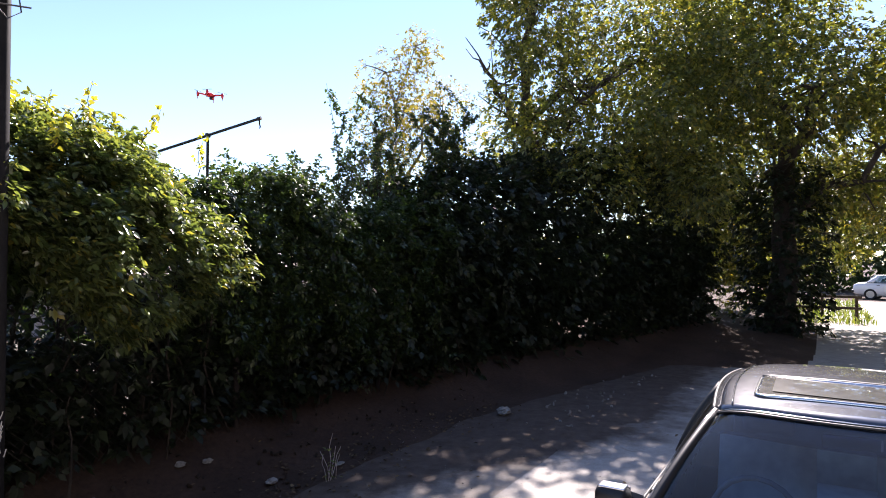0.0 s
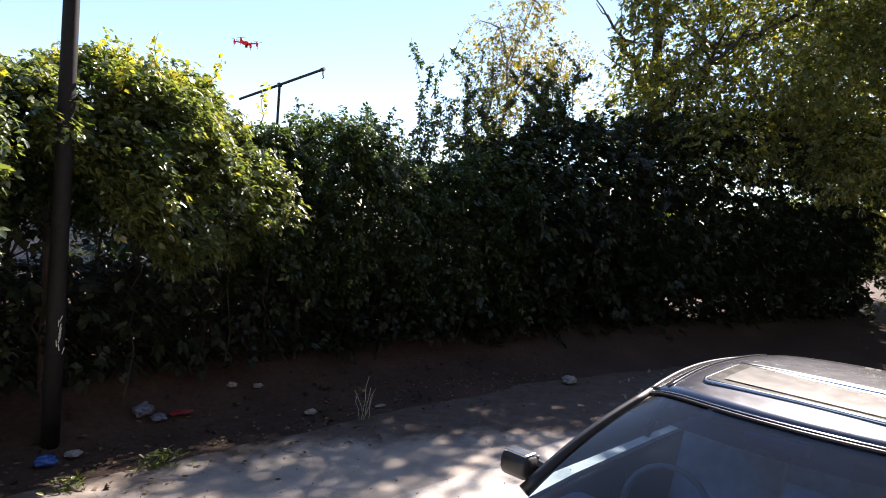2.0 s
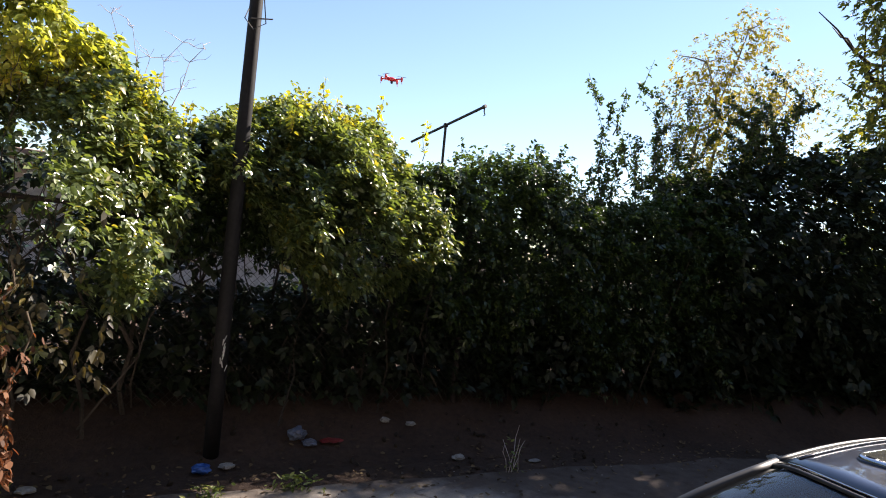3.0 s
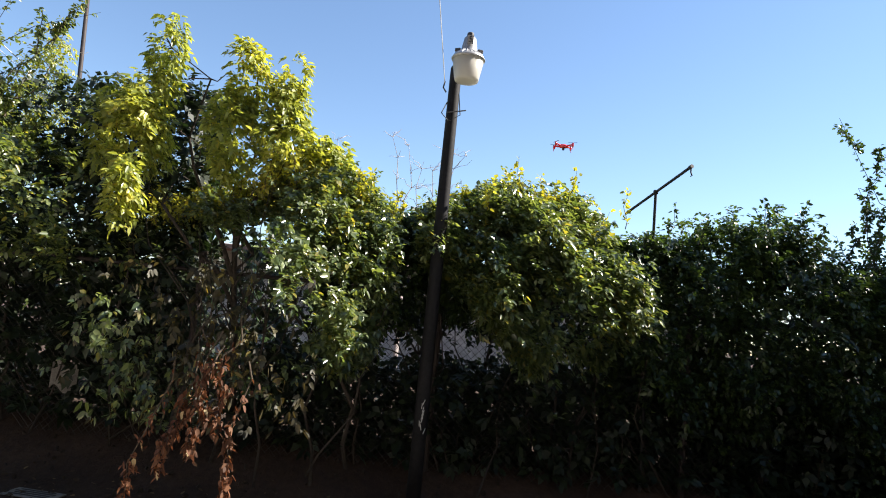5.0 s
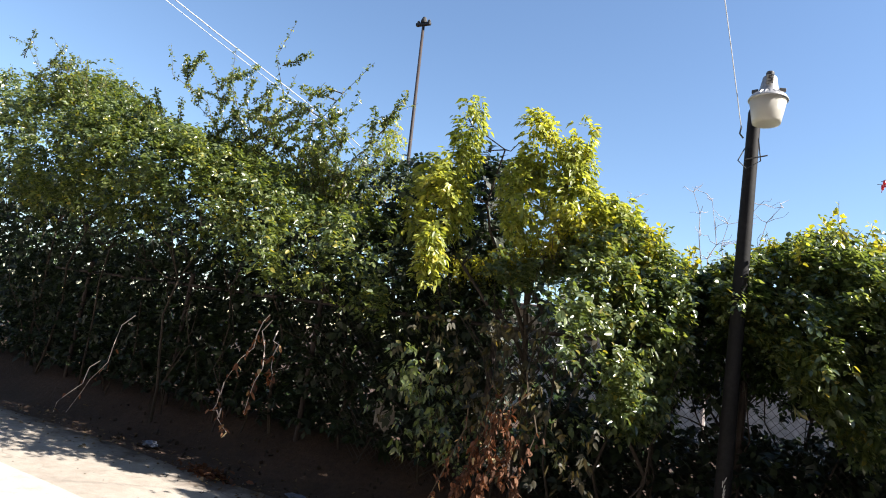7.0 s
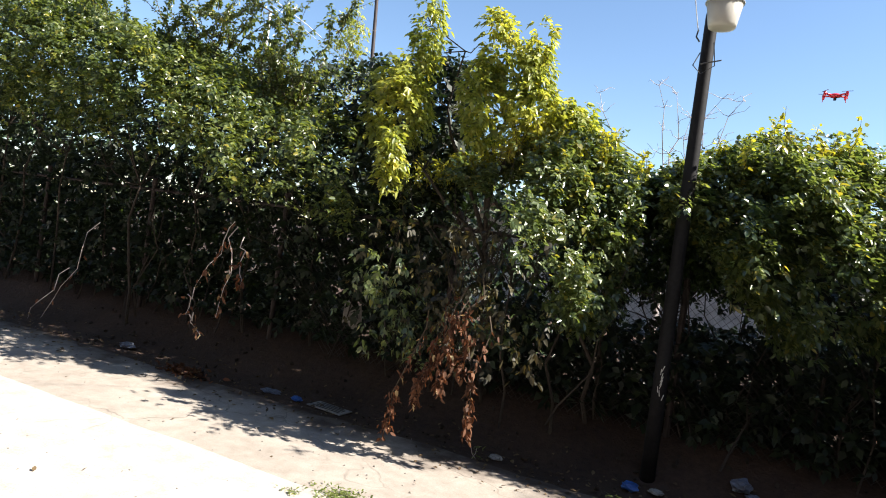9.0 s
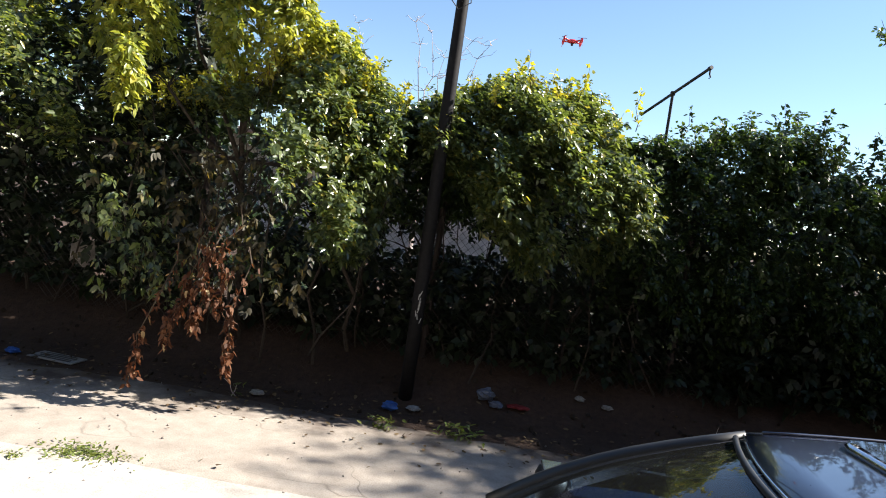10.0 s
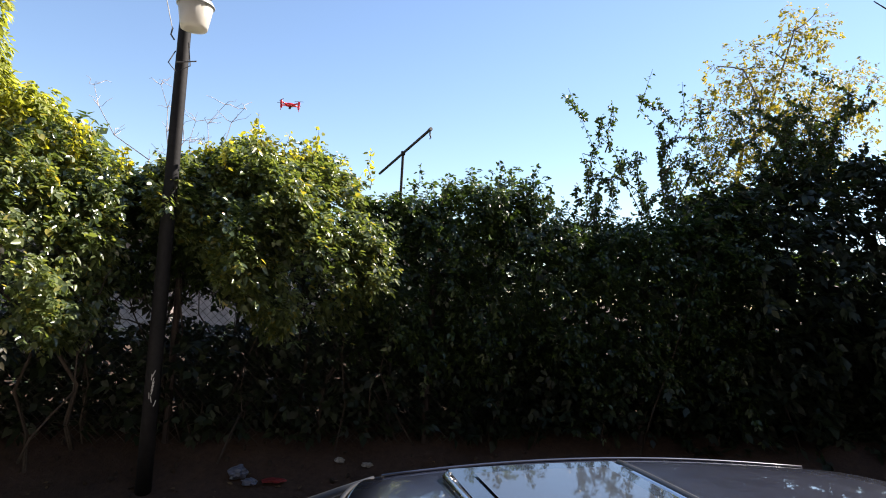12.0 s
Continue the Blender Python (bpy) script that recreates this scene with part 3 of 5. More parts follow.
def shrub(name, loc, label, xs, top, front, thick, low, count, mat, size, cat="shrub", stems=7, inner=0.45, simple=False, bare=0.0, lean=(0.0, 0.0, 0.0), slope=0.7, young=None, dip=0.0, rake=0.0, hollow=None):
    """A hanging shrub: stems from the ground, twigs, and a lumpy mantle of compound leaves."""
    ob = thing(name, loc, label, cat, "hedge shrubs")
    q, o = keep(*lit_hedge(xs, top, front, thick, low, count // 3, inner, slope, rake), gaps=0.9 if bare else 0.65)
    # three leaves to a twig's end
    q, o = np.repeat(q, 3, 0) + rng.normal(0, 0.045, (3 * len(q), 3)), np.repeat(o, 3, 0)
    # thinner below the given height; blades turn towards the light
    few = (q[:, 2] < bare + 0.25 * lump_noise(q, 1.0, 1.3) - dip * np.clip(q[:, 0] - xs[3], 0, 1)) & (rng.random(len(q)) < 0.96)
    if hollow:
        hx0, hx1, hz0, hz1 = hollow
        edge = 0.12 * lump_noise(q, 1.0, 3.1)
        few |= (q[:, 0] > hx0 + edge) & (q[:, 0] < hx1 + edge) & (q[:, 2] > hz0) & (q[:, 2] < hz1 + edge) & (rng.random(len(q)) < 0.9)
    q, o = q[~few], unit(o[~few] + np.array(lean))
    leaves("foliage", *sprays(q, o, rng.uniform(0.75, 1.25, len(q)) * size), mat, ob, 0.3, 0.2, simple=simple)
    bm = bmesh.new()
    for i in range(stems):
        x = xs[0] + (xs[-1] - xs[0]) * (i + 0.5) / stems + rs.gauss(0, 0.1)
        f, t = float(np.interp(x, xs, front)), float(np.interp(x, xs, top))
        y = f + thick * rs.uniform(0.8, 1.2)
        a = (x, y, ground_height(x, y) - 0.05)
        mid = (x + rs.gauss(0, 0.2), y + rs.gauss(0, 0.1), t * 0.5)
        r = rs.uniform(0.012, 0.024)
        tube(wander(a, mid, 4, 0.04, rs), [r, r * 0.9, r * 0.8, r * 0.7, r * 0.6], 6, bm)
        for _ in range(7):
            end = (mid[0] + rs.gauss(0, 0.45), y - thick * rs.uniform(-0.6, 0.9), t * rs.uniform(0.5, 0.97))
            tube(wander(mid, end, 4, 0.06, rs), [r * 0.5, r * 0.4, r * 0.3, r * 0.22, r * 0.15], 4, bm)
    part("branch_work", bm, "bark", ob)
    # with young, a denser top fringe whose bright colour stands for sunlight
    n_ = int((xs[-1] - xs[0]) * (40 if young else 8))
    a_, b_ = [], []
    for i in range(n_):
        x = rs.uniform(xs[0] + 0.1, xs[-1] - 0.1)
        f, t = float(np.interp(x, xs, front)), float(np.interp(x, xs, top))
        y = f + thick * rs.uniform(0.3, 1.1) + rake * 0.45
        a_.append((x, y, t - 0.25))
        b_.append((x + rs.gauss(0, 0.1), y - rs.uniform(0, 0.12), t + rs.uniform(-0.08, 0.13)))
    shoots("fringe", a_, b_, young or mat, ob, rs, size * 0.95, 15, 0.004)
    return ob


hedge_a = shrub("creeper_shrub", (0.4, 6.2, 0.1), "green creeper shrub bulging over the verge beside the lamp post",
                [-1.1, -0.6, -0.1, 0.4, 0.9, 1.25, 1.5], [2.6, 2.7, 2.85, 3.02, 3.0, 2.87, 2.75], [5.8, 5.6, 5.5, 5.3, 5.2, 5.5, 6.0],
                0.95, [0.8, 0.6, 0.5, 0.5, 0.85, 1.05, 1.7], 21000, "vine_leaf", 0.064, bare=2.7, lean=(0.4, -0.2, 0.3), slope=1.15, young="tip_leaf", dip=2.2, rake=0.5, inner=0.6, hollow=(-0.45, 0.75, 1.2, 2.3))
hedge_b = shrub("creeper_shrub", (2.9, 6.6, 0.2), "sunlit green creeper mounded over the wire fence",
                [1.7, 2.05, 2.5, 3.0, 3.4, 3.75], [2.92, 3.08, 3.22, 3.15, 3.0, 2.8], [6.4, 6.15, 5.9, 5.88, 6.0, 6.3],
                0.85, [2.25, 2.1, 1.4, 1.1, 1.15, 1.4], 14500, "vine_leaf", 0.068, bare=1.7, lean=(0.7, -0.2, 0.5), slope=1.15, young="tip_leaf", rake=1.05, inner=0.7)
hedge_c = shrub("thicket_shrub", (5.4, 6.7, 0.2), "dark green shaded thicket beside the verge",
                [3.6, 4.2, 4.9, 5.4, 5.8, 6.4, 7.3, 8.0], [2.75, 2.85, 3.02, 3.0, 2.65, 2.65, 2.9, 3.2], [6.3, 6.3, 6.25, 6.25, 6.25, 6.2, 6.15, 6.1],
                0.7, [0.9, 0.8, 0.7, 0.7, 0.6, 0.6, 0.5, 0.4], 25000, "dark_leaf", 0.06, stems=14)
# same creeper as its neighbours, in dark_leaf: recess shade put into the colour
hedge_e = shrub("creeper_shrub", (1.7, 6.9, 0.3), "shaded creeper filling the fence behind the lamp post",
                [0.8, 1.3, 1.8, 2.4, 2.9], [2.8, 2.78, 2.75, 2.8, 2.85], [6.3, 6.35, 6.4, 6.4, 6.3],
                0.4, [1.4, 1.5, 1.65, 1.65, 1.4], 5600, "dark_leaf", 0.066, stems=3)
hedge_l = shrub("thicket_shrub", (-4.0, 6.6, 0.2), "tall green thicket with long arching shoots over the verge",
                [-9.5, -7.5, -6.0, -4.6, -3.4, -2.3, -1.5, -0.9], [5.8, 5.0, 4.3, 4.0, 3.6, 3.15, 2.95, 2.8], [5.7, 5.6, 5.5, 5.45, 5.45, 5.7, 6.0, 6.1],
                0.95, [2.4, 2.4, 2.3, 2.2, 2.1, 1.8, 1.6, 1.5], 30000, "thicket_leaf", 0.069, stems=9, bare=3.0, lean=(0.4, -0.1, 0.3), slope=1.0, rake=0.6, inner=0.6)
k = 1500
q = np.stack([rng.uniform(-7.5, -1.2, k), np.zeros(k), np.zeros(k)], 1)
q[:, 2] = np.interp(q[:, 0], [-7.5, -6.0, -4.6, -3.4, -2.3, -1.2], [4.9, 4.3, 4.0, 3.6, 3.1, 2.85]) - 0.1 - 0.95 * rng.random(k) ** 1.4
q[:, 1] = 5.75 - 0.35 * (3.6 - q[:, 2]).clip(-1, 1) + rng.normal(0, 0.1, k) + 0.35 * lump_noise(q, 1.0, 1.5)
q, o = keep(q, unit(rng.normal(0, 0.35, (k, 3)) + np.array([0.2, -0.6, 0.5])), gaps=0.95)
q, o = np.repeat(q, 3, 0) + rng.normal(0, 0.06, (3 * len(q), 3)), np.repeat(o, 3, 0)
leaves("outer_foliage", *sprays(q, o, rng.uniform(0.05, 0.085, len(q))), "thicket_leaf", hedge_l, 0.3, 0.2)
hedge_m = shrub("thicket_shrub", (-15.0, 6.6, 0.2), "tall green thicket running on along the pale road",
                [-24.0, -18.0, -13.0, -9.2], [6.2, 6.2, 5.9, 5.2], [5.6, 5.7, 5.75, 5.75],
                1.0, [2.0, 2.0, 2.2, 2.4], 14000, "thicket_leaf", 0.09, stems=12, simple=True, bare=3.3, lean=(0.4, -0.1, 0.3), slope=1.0)
# the trees' shade on this thicket is also in its leaf colour
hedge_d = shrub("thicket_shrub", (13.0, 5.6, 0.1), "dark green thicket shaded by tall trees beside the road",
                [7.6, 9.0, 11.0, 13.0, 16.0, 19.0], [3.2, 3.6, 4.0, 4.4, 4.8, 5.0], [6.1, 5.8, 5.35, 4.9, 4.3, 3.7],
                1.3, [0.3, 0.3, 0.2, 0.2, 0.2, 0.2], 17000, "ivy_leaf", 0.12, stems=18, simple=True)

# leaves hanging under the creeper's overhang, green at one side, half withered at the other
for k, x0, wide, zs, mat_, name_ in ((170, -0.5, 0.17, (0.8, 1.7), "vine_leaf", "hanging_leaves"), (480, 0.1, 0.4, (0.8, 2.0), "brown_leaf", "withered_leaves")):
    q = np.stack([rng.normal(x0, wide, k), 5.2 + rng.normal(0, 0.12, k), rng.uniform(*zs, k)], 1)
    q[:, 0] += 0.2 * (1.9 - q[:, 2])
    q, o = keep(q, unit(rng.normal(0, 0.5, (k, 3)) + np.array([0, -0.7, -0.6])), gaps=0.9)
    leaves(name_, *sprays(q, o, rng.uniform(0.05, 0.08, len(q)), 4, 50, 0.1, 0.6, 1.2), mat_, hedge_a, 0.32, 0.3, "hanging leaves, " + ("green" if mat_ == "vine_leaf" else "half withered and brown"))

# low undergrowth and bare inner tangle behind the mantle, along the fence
# leaves coloured near black in place of the shade under the hedge
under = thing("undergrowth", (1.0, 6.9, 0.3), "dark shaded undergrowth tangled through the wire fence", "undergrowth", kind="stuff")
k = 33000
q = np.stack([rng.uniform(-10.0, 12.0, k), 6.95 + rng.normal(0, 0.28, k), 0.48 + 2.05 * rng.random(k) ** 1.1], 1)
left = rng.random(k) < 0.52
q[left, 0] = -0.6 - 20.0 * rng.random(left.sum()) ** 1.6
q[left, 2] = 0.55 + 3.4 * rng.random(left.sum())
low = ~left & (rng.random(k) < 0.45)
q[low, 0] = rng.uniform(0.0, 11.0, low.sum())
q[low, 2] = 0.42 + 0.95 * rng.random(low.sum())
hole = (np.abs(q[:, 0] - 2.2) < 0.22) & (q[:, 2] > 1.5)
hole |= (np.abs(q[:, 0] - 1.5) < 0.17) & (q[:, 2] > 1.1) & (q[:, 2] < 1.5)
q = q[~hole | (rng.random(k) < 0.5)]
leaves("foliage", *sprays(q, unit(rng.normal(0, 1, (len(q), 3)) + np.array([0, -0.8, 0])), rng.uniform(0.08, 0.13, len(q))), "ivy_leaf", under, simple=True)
# bushes added to keep the bright yard from showing through the hedge
backing = thing("gap_backing", (8.0, 9.2, 0.3), "dark bushes added behind the fence to close gaps in the hedge", "shrub", kind="stuff")
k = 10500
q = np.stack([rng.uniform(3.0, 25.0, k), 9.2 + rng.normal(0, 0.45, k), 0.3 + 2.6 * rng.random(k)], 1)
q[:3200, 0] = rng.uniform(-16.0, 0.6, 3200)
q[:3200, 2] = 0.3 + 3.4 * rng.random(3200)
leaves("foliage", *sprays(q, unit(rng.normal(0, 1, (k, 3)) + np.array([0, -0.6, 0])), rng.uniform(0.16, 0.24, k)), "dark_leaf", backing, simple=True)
bm = bmesh.new()
for i in range(90):
    x = rs.uniform(-9, 9)
    y = 6.7 + rs.gauss(0, 0.2)
    tube(wander((x, y, 0.25), (x + rs.gauss(0, 0.5), y + rs.gauss(0, 0.2), rs.uniform(0.9, 2.6)), 4, 0.07, rs), [0.011, 0.01, 0.008, 0.006, 0.004], 4, bm)
part("tangle", bm, "bark", under)

# tips that stand out of the hedge
shoots("tip", [(2.6, 6.3, 3.0), (3.05, 6.3, 2.95), (1.5, 6.3, 2.6), (3.6, 6.3, 2.75), (2.3, 6.2, 2.8), (1.2, 6.2, 2.85)],
       [(2.55, 6.15, 3.32), (3.08, 6.1, 3.22), (1.5, 6.2, 2.92), (3.57, 6.2, 3.1), (2.32, 6.1, 3.02), (1.22, 6.1, 3.05)], "tip_leaf", hedge_b, rs, 0.065, 14, 0.004)
shoots("tip", [(4.1, 6.6, 2.7), (4.35, 6.5, 2.7), (4.65, 6.5, 2.8), (4.95, 6.5, 2.85), (5.25, 6.5, 2.85), (5.45, 6.5, 2.8)],
       [(4.12, 6.5, 3.1), (4.4, 6.4, 2.98), (4.62, 6.4, 3.05), (4.9, 6.4, 3.2), (5.32, 6.4, 3.2), (5.5, 6.4, 3.0)], "dark_leaf", hedge_c, rs, 0.06, 18, 0.004)
sx = random.Random(5)


def spray_bush(name, root, ends, mat, parent, leaf, per, twigs=3, reach=0.28):
    """Arching stems from one root, each with leafy side twigs."""
    A, B = [], []
    for e in ends:
        A.append(root)
        B.append(e)
        for _ in range(twigs):
            u = sx.uniform(0.3, 0.85)
            q0 = Vector(root).lerp(Vector(e), u)
            A.append(tuple(q0))
            B.append(tuple(q0 + Vector((sx.gauss(-0.05, reach), sx.gauss(0, 0.15), sx.uniform(0.1, 0.5)))))
    shoots(name, A, B, mat, parent, rs, leaf, per, 0.007)


spray_bush("spray", (7.3, 7.1, 2.4), [(5.75, 6.7, 4.15), (6.15, 6.8, 3.75), (6.5, 6.8, 3.6), (6.9, 6.9, 4.6), (7.3, 6.9, 4.5), (7.75, 6.9, 4.55), (7.0, 6.9, 3.9), (8.1, 7.0, 4.3), (8.5, 7.0, 4.4)], "dark_leaf", hedge_c, 0.058, 44)
spray_bush("spray", (6.3, 6.9, 2.2), [(5.95, 6.7, 3.45), (6.2, 6.8, 3.3), (6.45, 6.8, 3.2), (5.75, 6.7, 2.95)], "dark_leaf", hedge_c, 0.058, 40)
spray_bush("spray", (9.0, 7.0, 2.6), [(8.2, 6.9, 4.3), (8.7, 6.9, 4.7), (9.3, 7.0, 4.9), (9.9, 7.0, 4.8), (10.4, 7.1, 5.1), (8.9, 6.9, 4.1), (9.6, 6.9, 4.2)], "dark_leaf", hedge_c, 0.066, 66, 6, 0.4)
# low filling at the thicket's foot, shade already in its leaf colour
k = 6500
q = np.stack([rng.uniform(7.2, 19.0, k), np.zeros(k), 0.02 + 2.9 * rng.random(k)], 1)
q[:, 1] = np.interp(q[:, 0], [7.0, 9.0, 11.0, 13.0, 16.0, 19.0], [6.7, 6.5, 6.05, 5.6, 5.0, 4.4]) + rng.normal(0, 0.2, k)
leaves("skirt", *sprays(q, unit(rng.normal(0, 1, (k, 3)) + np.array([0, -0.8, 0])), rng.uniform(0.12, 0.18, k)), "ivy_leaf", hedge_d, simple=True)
spray_bush("arching_shoot", (-4.3, 6.3, 3.25), [(-6.05, 6.0, 5.5), (-5.1, 6.0, 5.1), (-4.63, 6.0, 5.3), (-4.15, 6.0, 5.0), (-3.58, 6.0, 5.55), (-2.2, 6.0, 4.85), (-2.9, 6.0, 4.65), (-5.4, 6.0, 4.75), (-3.4, 6.0, 4.8), (-1.5, 6.0, 4.3), (-3.3, 6.0, 4.35), (-4.5, 6.0, 4.65), (-6.7, 6.0, 4.8)],
           "thicket_leaf", hedge_l, 0.056, 56, 5, 0.4)
spray_bush("arching_shoot", (-7.3, 6.3, 3.45), [(-6.6, 5.9, 4.95), (-7.3, 5.9, 5.05), (-8.0, 5.8, 5.4), (-8.9, 5.8, 5.8), (-9.6, 5.8, 5.9), (-10.4, 5.8, 6.0), (-6.2, 5.9, 4.55)], "thicket_leaf", hedge_l, 0.056, 50, 5, 0.4)
spray_bush("arching_shoot", (-2.9, 6.3, 2.8), [(-3.12, 6.0, 4.41), (-2.67, 6.0, 4.38), (-2.33, 6.0, 4.49), (-1.79, 6.0, 4.25), (-1.97, 6.0, 3.94), (-2.76, 6.0, 3.89), (-2.33, 6.0, 3.62)], "thicket_leaf", hedge_l, 0.056, 50, 4, 0.3)
spray_bush("arching_shoot", (-2.7, 6.3, 2.65), [(-2.0, 5.9, 3.65), (-2.6, 5.9, 3.85), (-3.2, 5.9, 3.95), (-1.8, 5.9, 3.25)], "thicket_leaf", hedge_l, 0.056, 46, 4, 0.3)


# ---- trees ----
def tree(name, base, label, trunk, limbs, lumps, per, mat, size, bark="bark", count=5, inner=0.35, simple=False, hang=0.35):
    """Tapered trunk, limbs that reach into the crown's lumps, and leaves in the lumps' outer shells."""
    ob = thing(name, base, label, "tree")
    bm = bmesh.new()
    top, r = trunk
    b = Vector(base) - Vector((0, 0, 0.08))
    mid = wander(b, top, 6, r * 0.18, rs)
    tube(mid, [r * 1.25] + [r * (1 - 0.1 * i) for i in range(1, 7)], 10, bm)
    part("trunk", bm, bark, ob, smooth=True)
    for u, end, lr in limbs:
        i = min(int(u * 6), 5)
        a = mid[i].lerp(mid[i + 1], u * 6 - i)
        pts = wander(a, end, 6, 0.06 * (Vector(end) - a).length, rs)
        bm = tube(pts, [lr * (1 - 0.13 * j) for j in range(7)], 8)
        for j in range(2, 7):
            for _ in range(3):
                e2 = pts[j] + Vector((rs.gauss(0, 1), rs.gauss(0, 1), rs.gauss(0.4, 0.8))) * min(0.5, lr * 5)
                tube(wander(pts[j], e2, 3, 0.05, rs), [lr * 0.3, lr * 0.22, lr * 0.15, lr * 0.08], 5, bm)
        part("limb", bm, bark, ob, smooth=True)
    Q, O = [], []
    for lump in lumps:
        vol = lump[3] * lump[4] + lump[4] * lump[5] + lump[3] * lump[5]
        q, o = ball(lump, int(per * vol), inner)
        Q.append(q)
        O.append(o)
    q, o = keep(np.concatenate(Q), np.concatenate(O), 0.4)
    leaves("crown", *sprays(q, o, rng.uniform(0.7, 1.25, len(q)) * size, count, hang=hang), mat, ob, 0.29, 0.22, simple=simple)
    return ob


young = tree("young_tree", (0.1, 6.6, 0.3), "young yellow-green tree with three upright leafy leaders rising from the hedge",
             ((-0.1, 6.4, 2.6), 0.05),
             [(0.7, (-0.82, 6.1, 4.05), 0.026), (0.75, (0.0, 6.2, 3.95), 0.026), (0.8, (0.33, 6.25, 3.75), 0.024), (0.6, (-1.2, 6.1, 3.4), 0.022)],
             [(-0.83, 6.1, 3.95, 0.17, 0.19, 0.5), (-0.85, 5.9, 3.2, 0.25, 0.28, 0.55), (-0.76, 5.55, 2.5, 0.13, 0.16, 0.42), (-0.09, 6.2, 3.85, 0.2, 0.22, 0.45),
              (-0.16, 6.15, 3.3, 0.26, 0.28, 0.5), (0.33, 6.2, 3.7, 0.2, 0.22, 0.45), (0.34, 6.2, 3.2, 0.3, 0.32, 0.4), (0.75, 6.2, 3.1, 0.3, 0.3, 0.3), (-1.28, 6.1, 3.3, 0.18, 0.22, 0.5)],
             1450, "lime_leaf", 0.074, count=5, inner=0.2, hang=1.5)
gold = tree("acacia_tree", (10.15, 8.9, 0.3), "slender tree with yellowing leaves behind the thicket",
            ((9.95, 8.7, 3.85), 0.09), [(0.8, (9.35, 8.4, 5.45), 0.05), (0.7, (11.15, 8.4, 5.25), 0.05), (0.9, (10.15, 8.3, 6.15), 0.04)],
            [(9.45, 8.3, 5.35, 0.75, 0.6, 0.6), (10.25, 8.4, 5.15, 0.9, 0.7, 0.75), (8.95, 8.2, 4.45, 0.6, 0.7, 0.8), (11.25, 8.3, 5.25, 0.8, 0.7, 0.6), (10.15, 8.2, 4.15, 1.4, 0.8, 0.9), (10.05, 8.3, 6.05, 0.3, 0.3, 0.5), (10.65, 8.3, 6.15, 0.25, 0.3, 0.5), (8.55, 7.9, 3.55, 0.7, 0.6, 0.7)],
            400, "gold_leaf", 0.056, "grey_bark", inner=0.2)
big = tree("shade_tree", (13.1, 7.3, 0.3), "tall old shade tree spreading over the road, deep in shadow",
           ((13.0, 7.2, 6.4), 0.22),
           [(0.75, (12.2, 7.8, 6.1), 0.1), (0.7, (12.2, 5.2, 5.6), 0.09), (0.8, (15.5, 5.1, 7.2), 0.12), (0.9, (12.9, 7.0, 8.4), 0.1), (0.6, (16.0, 7.6, 6.0), 0.1), (0.5, (11.4, 6.2, 4.2), 0.06)],
           [(12.2, 6.6, 5.6, 1.3, 1.2, 1.1), (13.4, 6.8, 7.4, 1.9, 1.4, 1.3), (11.8, 6.2, 4.3, 1.4, 1.1, 0.9), (14.2, 5.2, 5.6, 2.2, 1.8, 1.7), (16.5, 5.6, 7.6, 2.8, 2.6, 2.0), (12.3, 7.1, 8.2, 1.3, 1.1, 1.1), (13.9, 7.0, 9.5, 1.9, 1.3, 1.4),
            (16.5, 4.2, 5.2, 2.6, 1.8, 1.8), (12.0, 5.2, 3.6, 1.6, 0.9, 0.8), (15.0, 8.1, 4.5, 2.6, 1.6, 2.0), (11.2, 6.4, 6.6, 1.1, 0.8, 1.0), (14.0, 3.8, 3.6, 1.6, 0.9, 0.9), (15.2, 4.4, 7.2, 2.0, 1.6, 1.2), (13.2, 4.6, 4.9, 1.6, 1.2, 0.8), (17.5, 3.6, 8.8, 2.0, 1.8, 1.1), (15.0, 3.4, 6.4, 1.8, 1.4, 1.0)],
           215, "olive_leaf", 0.105, simple=True)
back = tree("shade_tree", (19.5, 2.45, 0.0), "massive dark-trunked tree closing the road's edge",
            ((19.7, 2.4, 5.5), 0.42),
            [(0.7, (17.4, 1.7, 6.2), 0.18), (0.8, (22.4, 3.4, 7.5), 0.2), (0.9, (18.9, 3.4, 9.0), 0.18), (0.6, (18.5, -0.7, 5.5), 0.15)],
            [(17.9, 2.1, 6.4, 2.4, 2.2, 1.8), (19.9, 3.4, 9.0, 3.2, 2.8, 2.2), (22.4, 1.4, 6.0, 2.8, 2.6, 2.2), (19.4, 5.1, 5.5, 2.8, 1.8, 2.6), (18.9, -0.9, 6.6, 2.4, 2.0, 1.9), (23.9, 5.4, 4.6, 3.0, 2.5, 3.6),
             (20.9, -3.3, 7.6, 3.0, 2.2, 2.6), (21.4, -0.7, 4.0, 1.8, 1.5, 1.2), (22.9, 3.5, 2.6, 1.8, 1.6, 2.4), (19.9, 1.3, 4.1, 1.4, 1.0, 0.9), (21.9, -3.6, 4.4, 1.8, 1.6, 1.3), (24.5, -1.5, 4.4, 2.0, 2.6, 1.9), (24.0, 1.2, 3.6, 1.6, 1.6, 2.0)],
            230, "olive_leaf", 0.14, simple=True)
# foliage added for a dark mass at the trunk, shade in its colour
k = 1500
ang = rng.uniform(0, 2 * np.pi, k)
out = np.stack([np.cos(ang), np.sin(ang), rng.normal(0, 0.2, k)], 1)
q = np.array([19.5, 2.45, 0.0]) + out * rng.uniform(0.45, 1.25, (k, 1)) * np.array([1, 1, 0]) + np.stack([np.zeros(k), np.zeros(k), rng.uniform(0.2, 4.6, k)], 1)
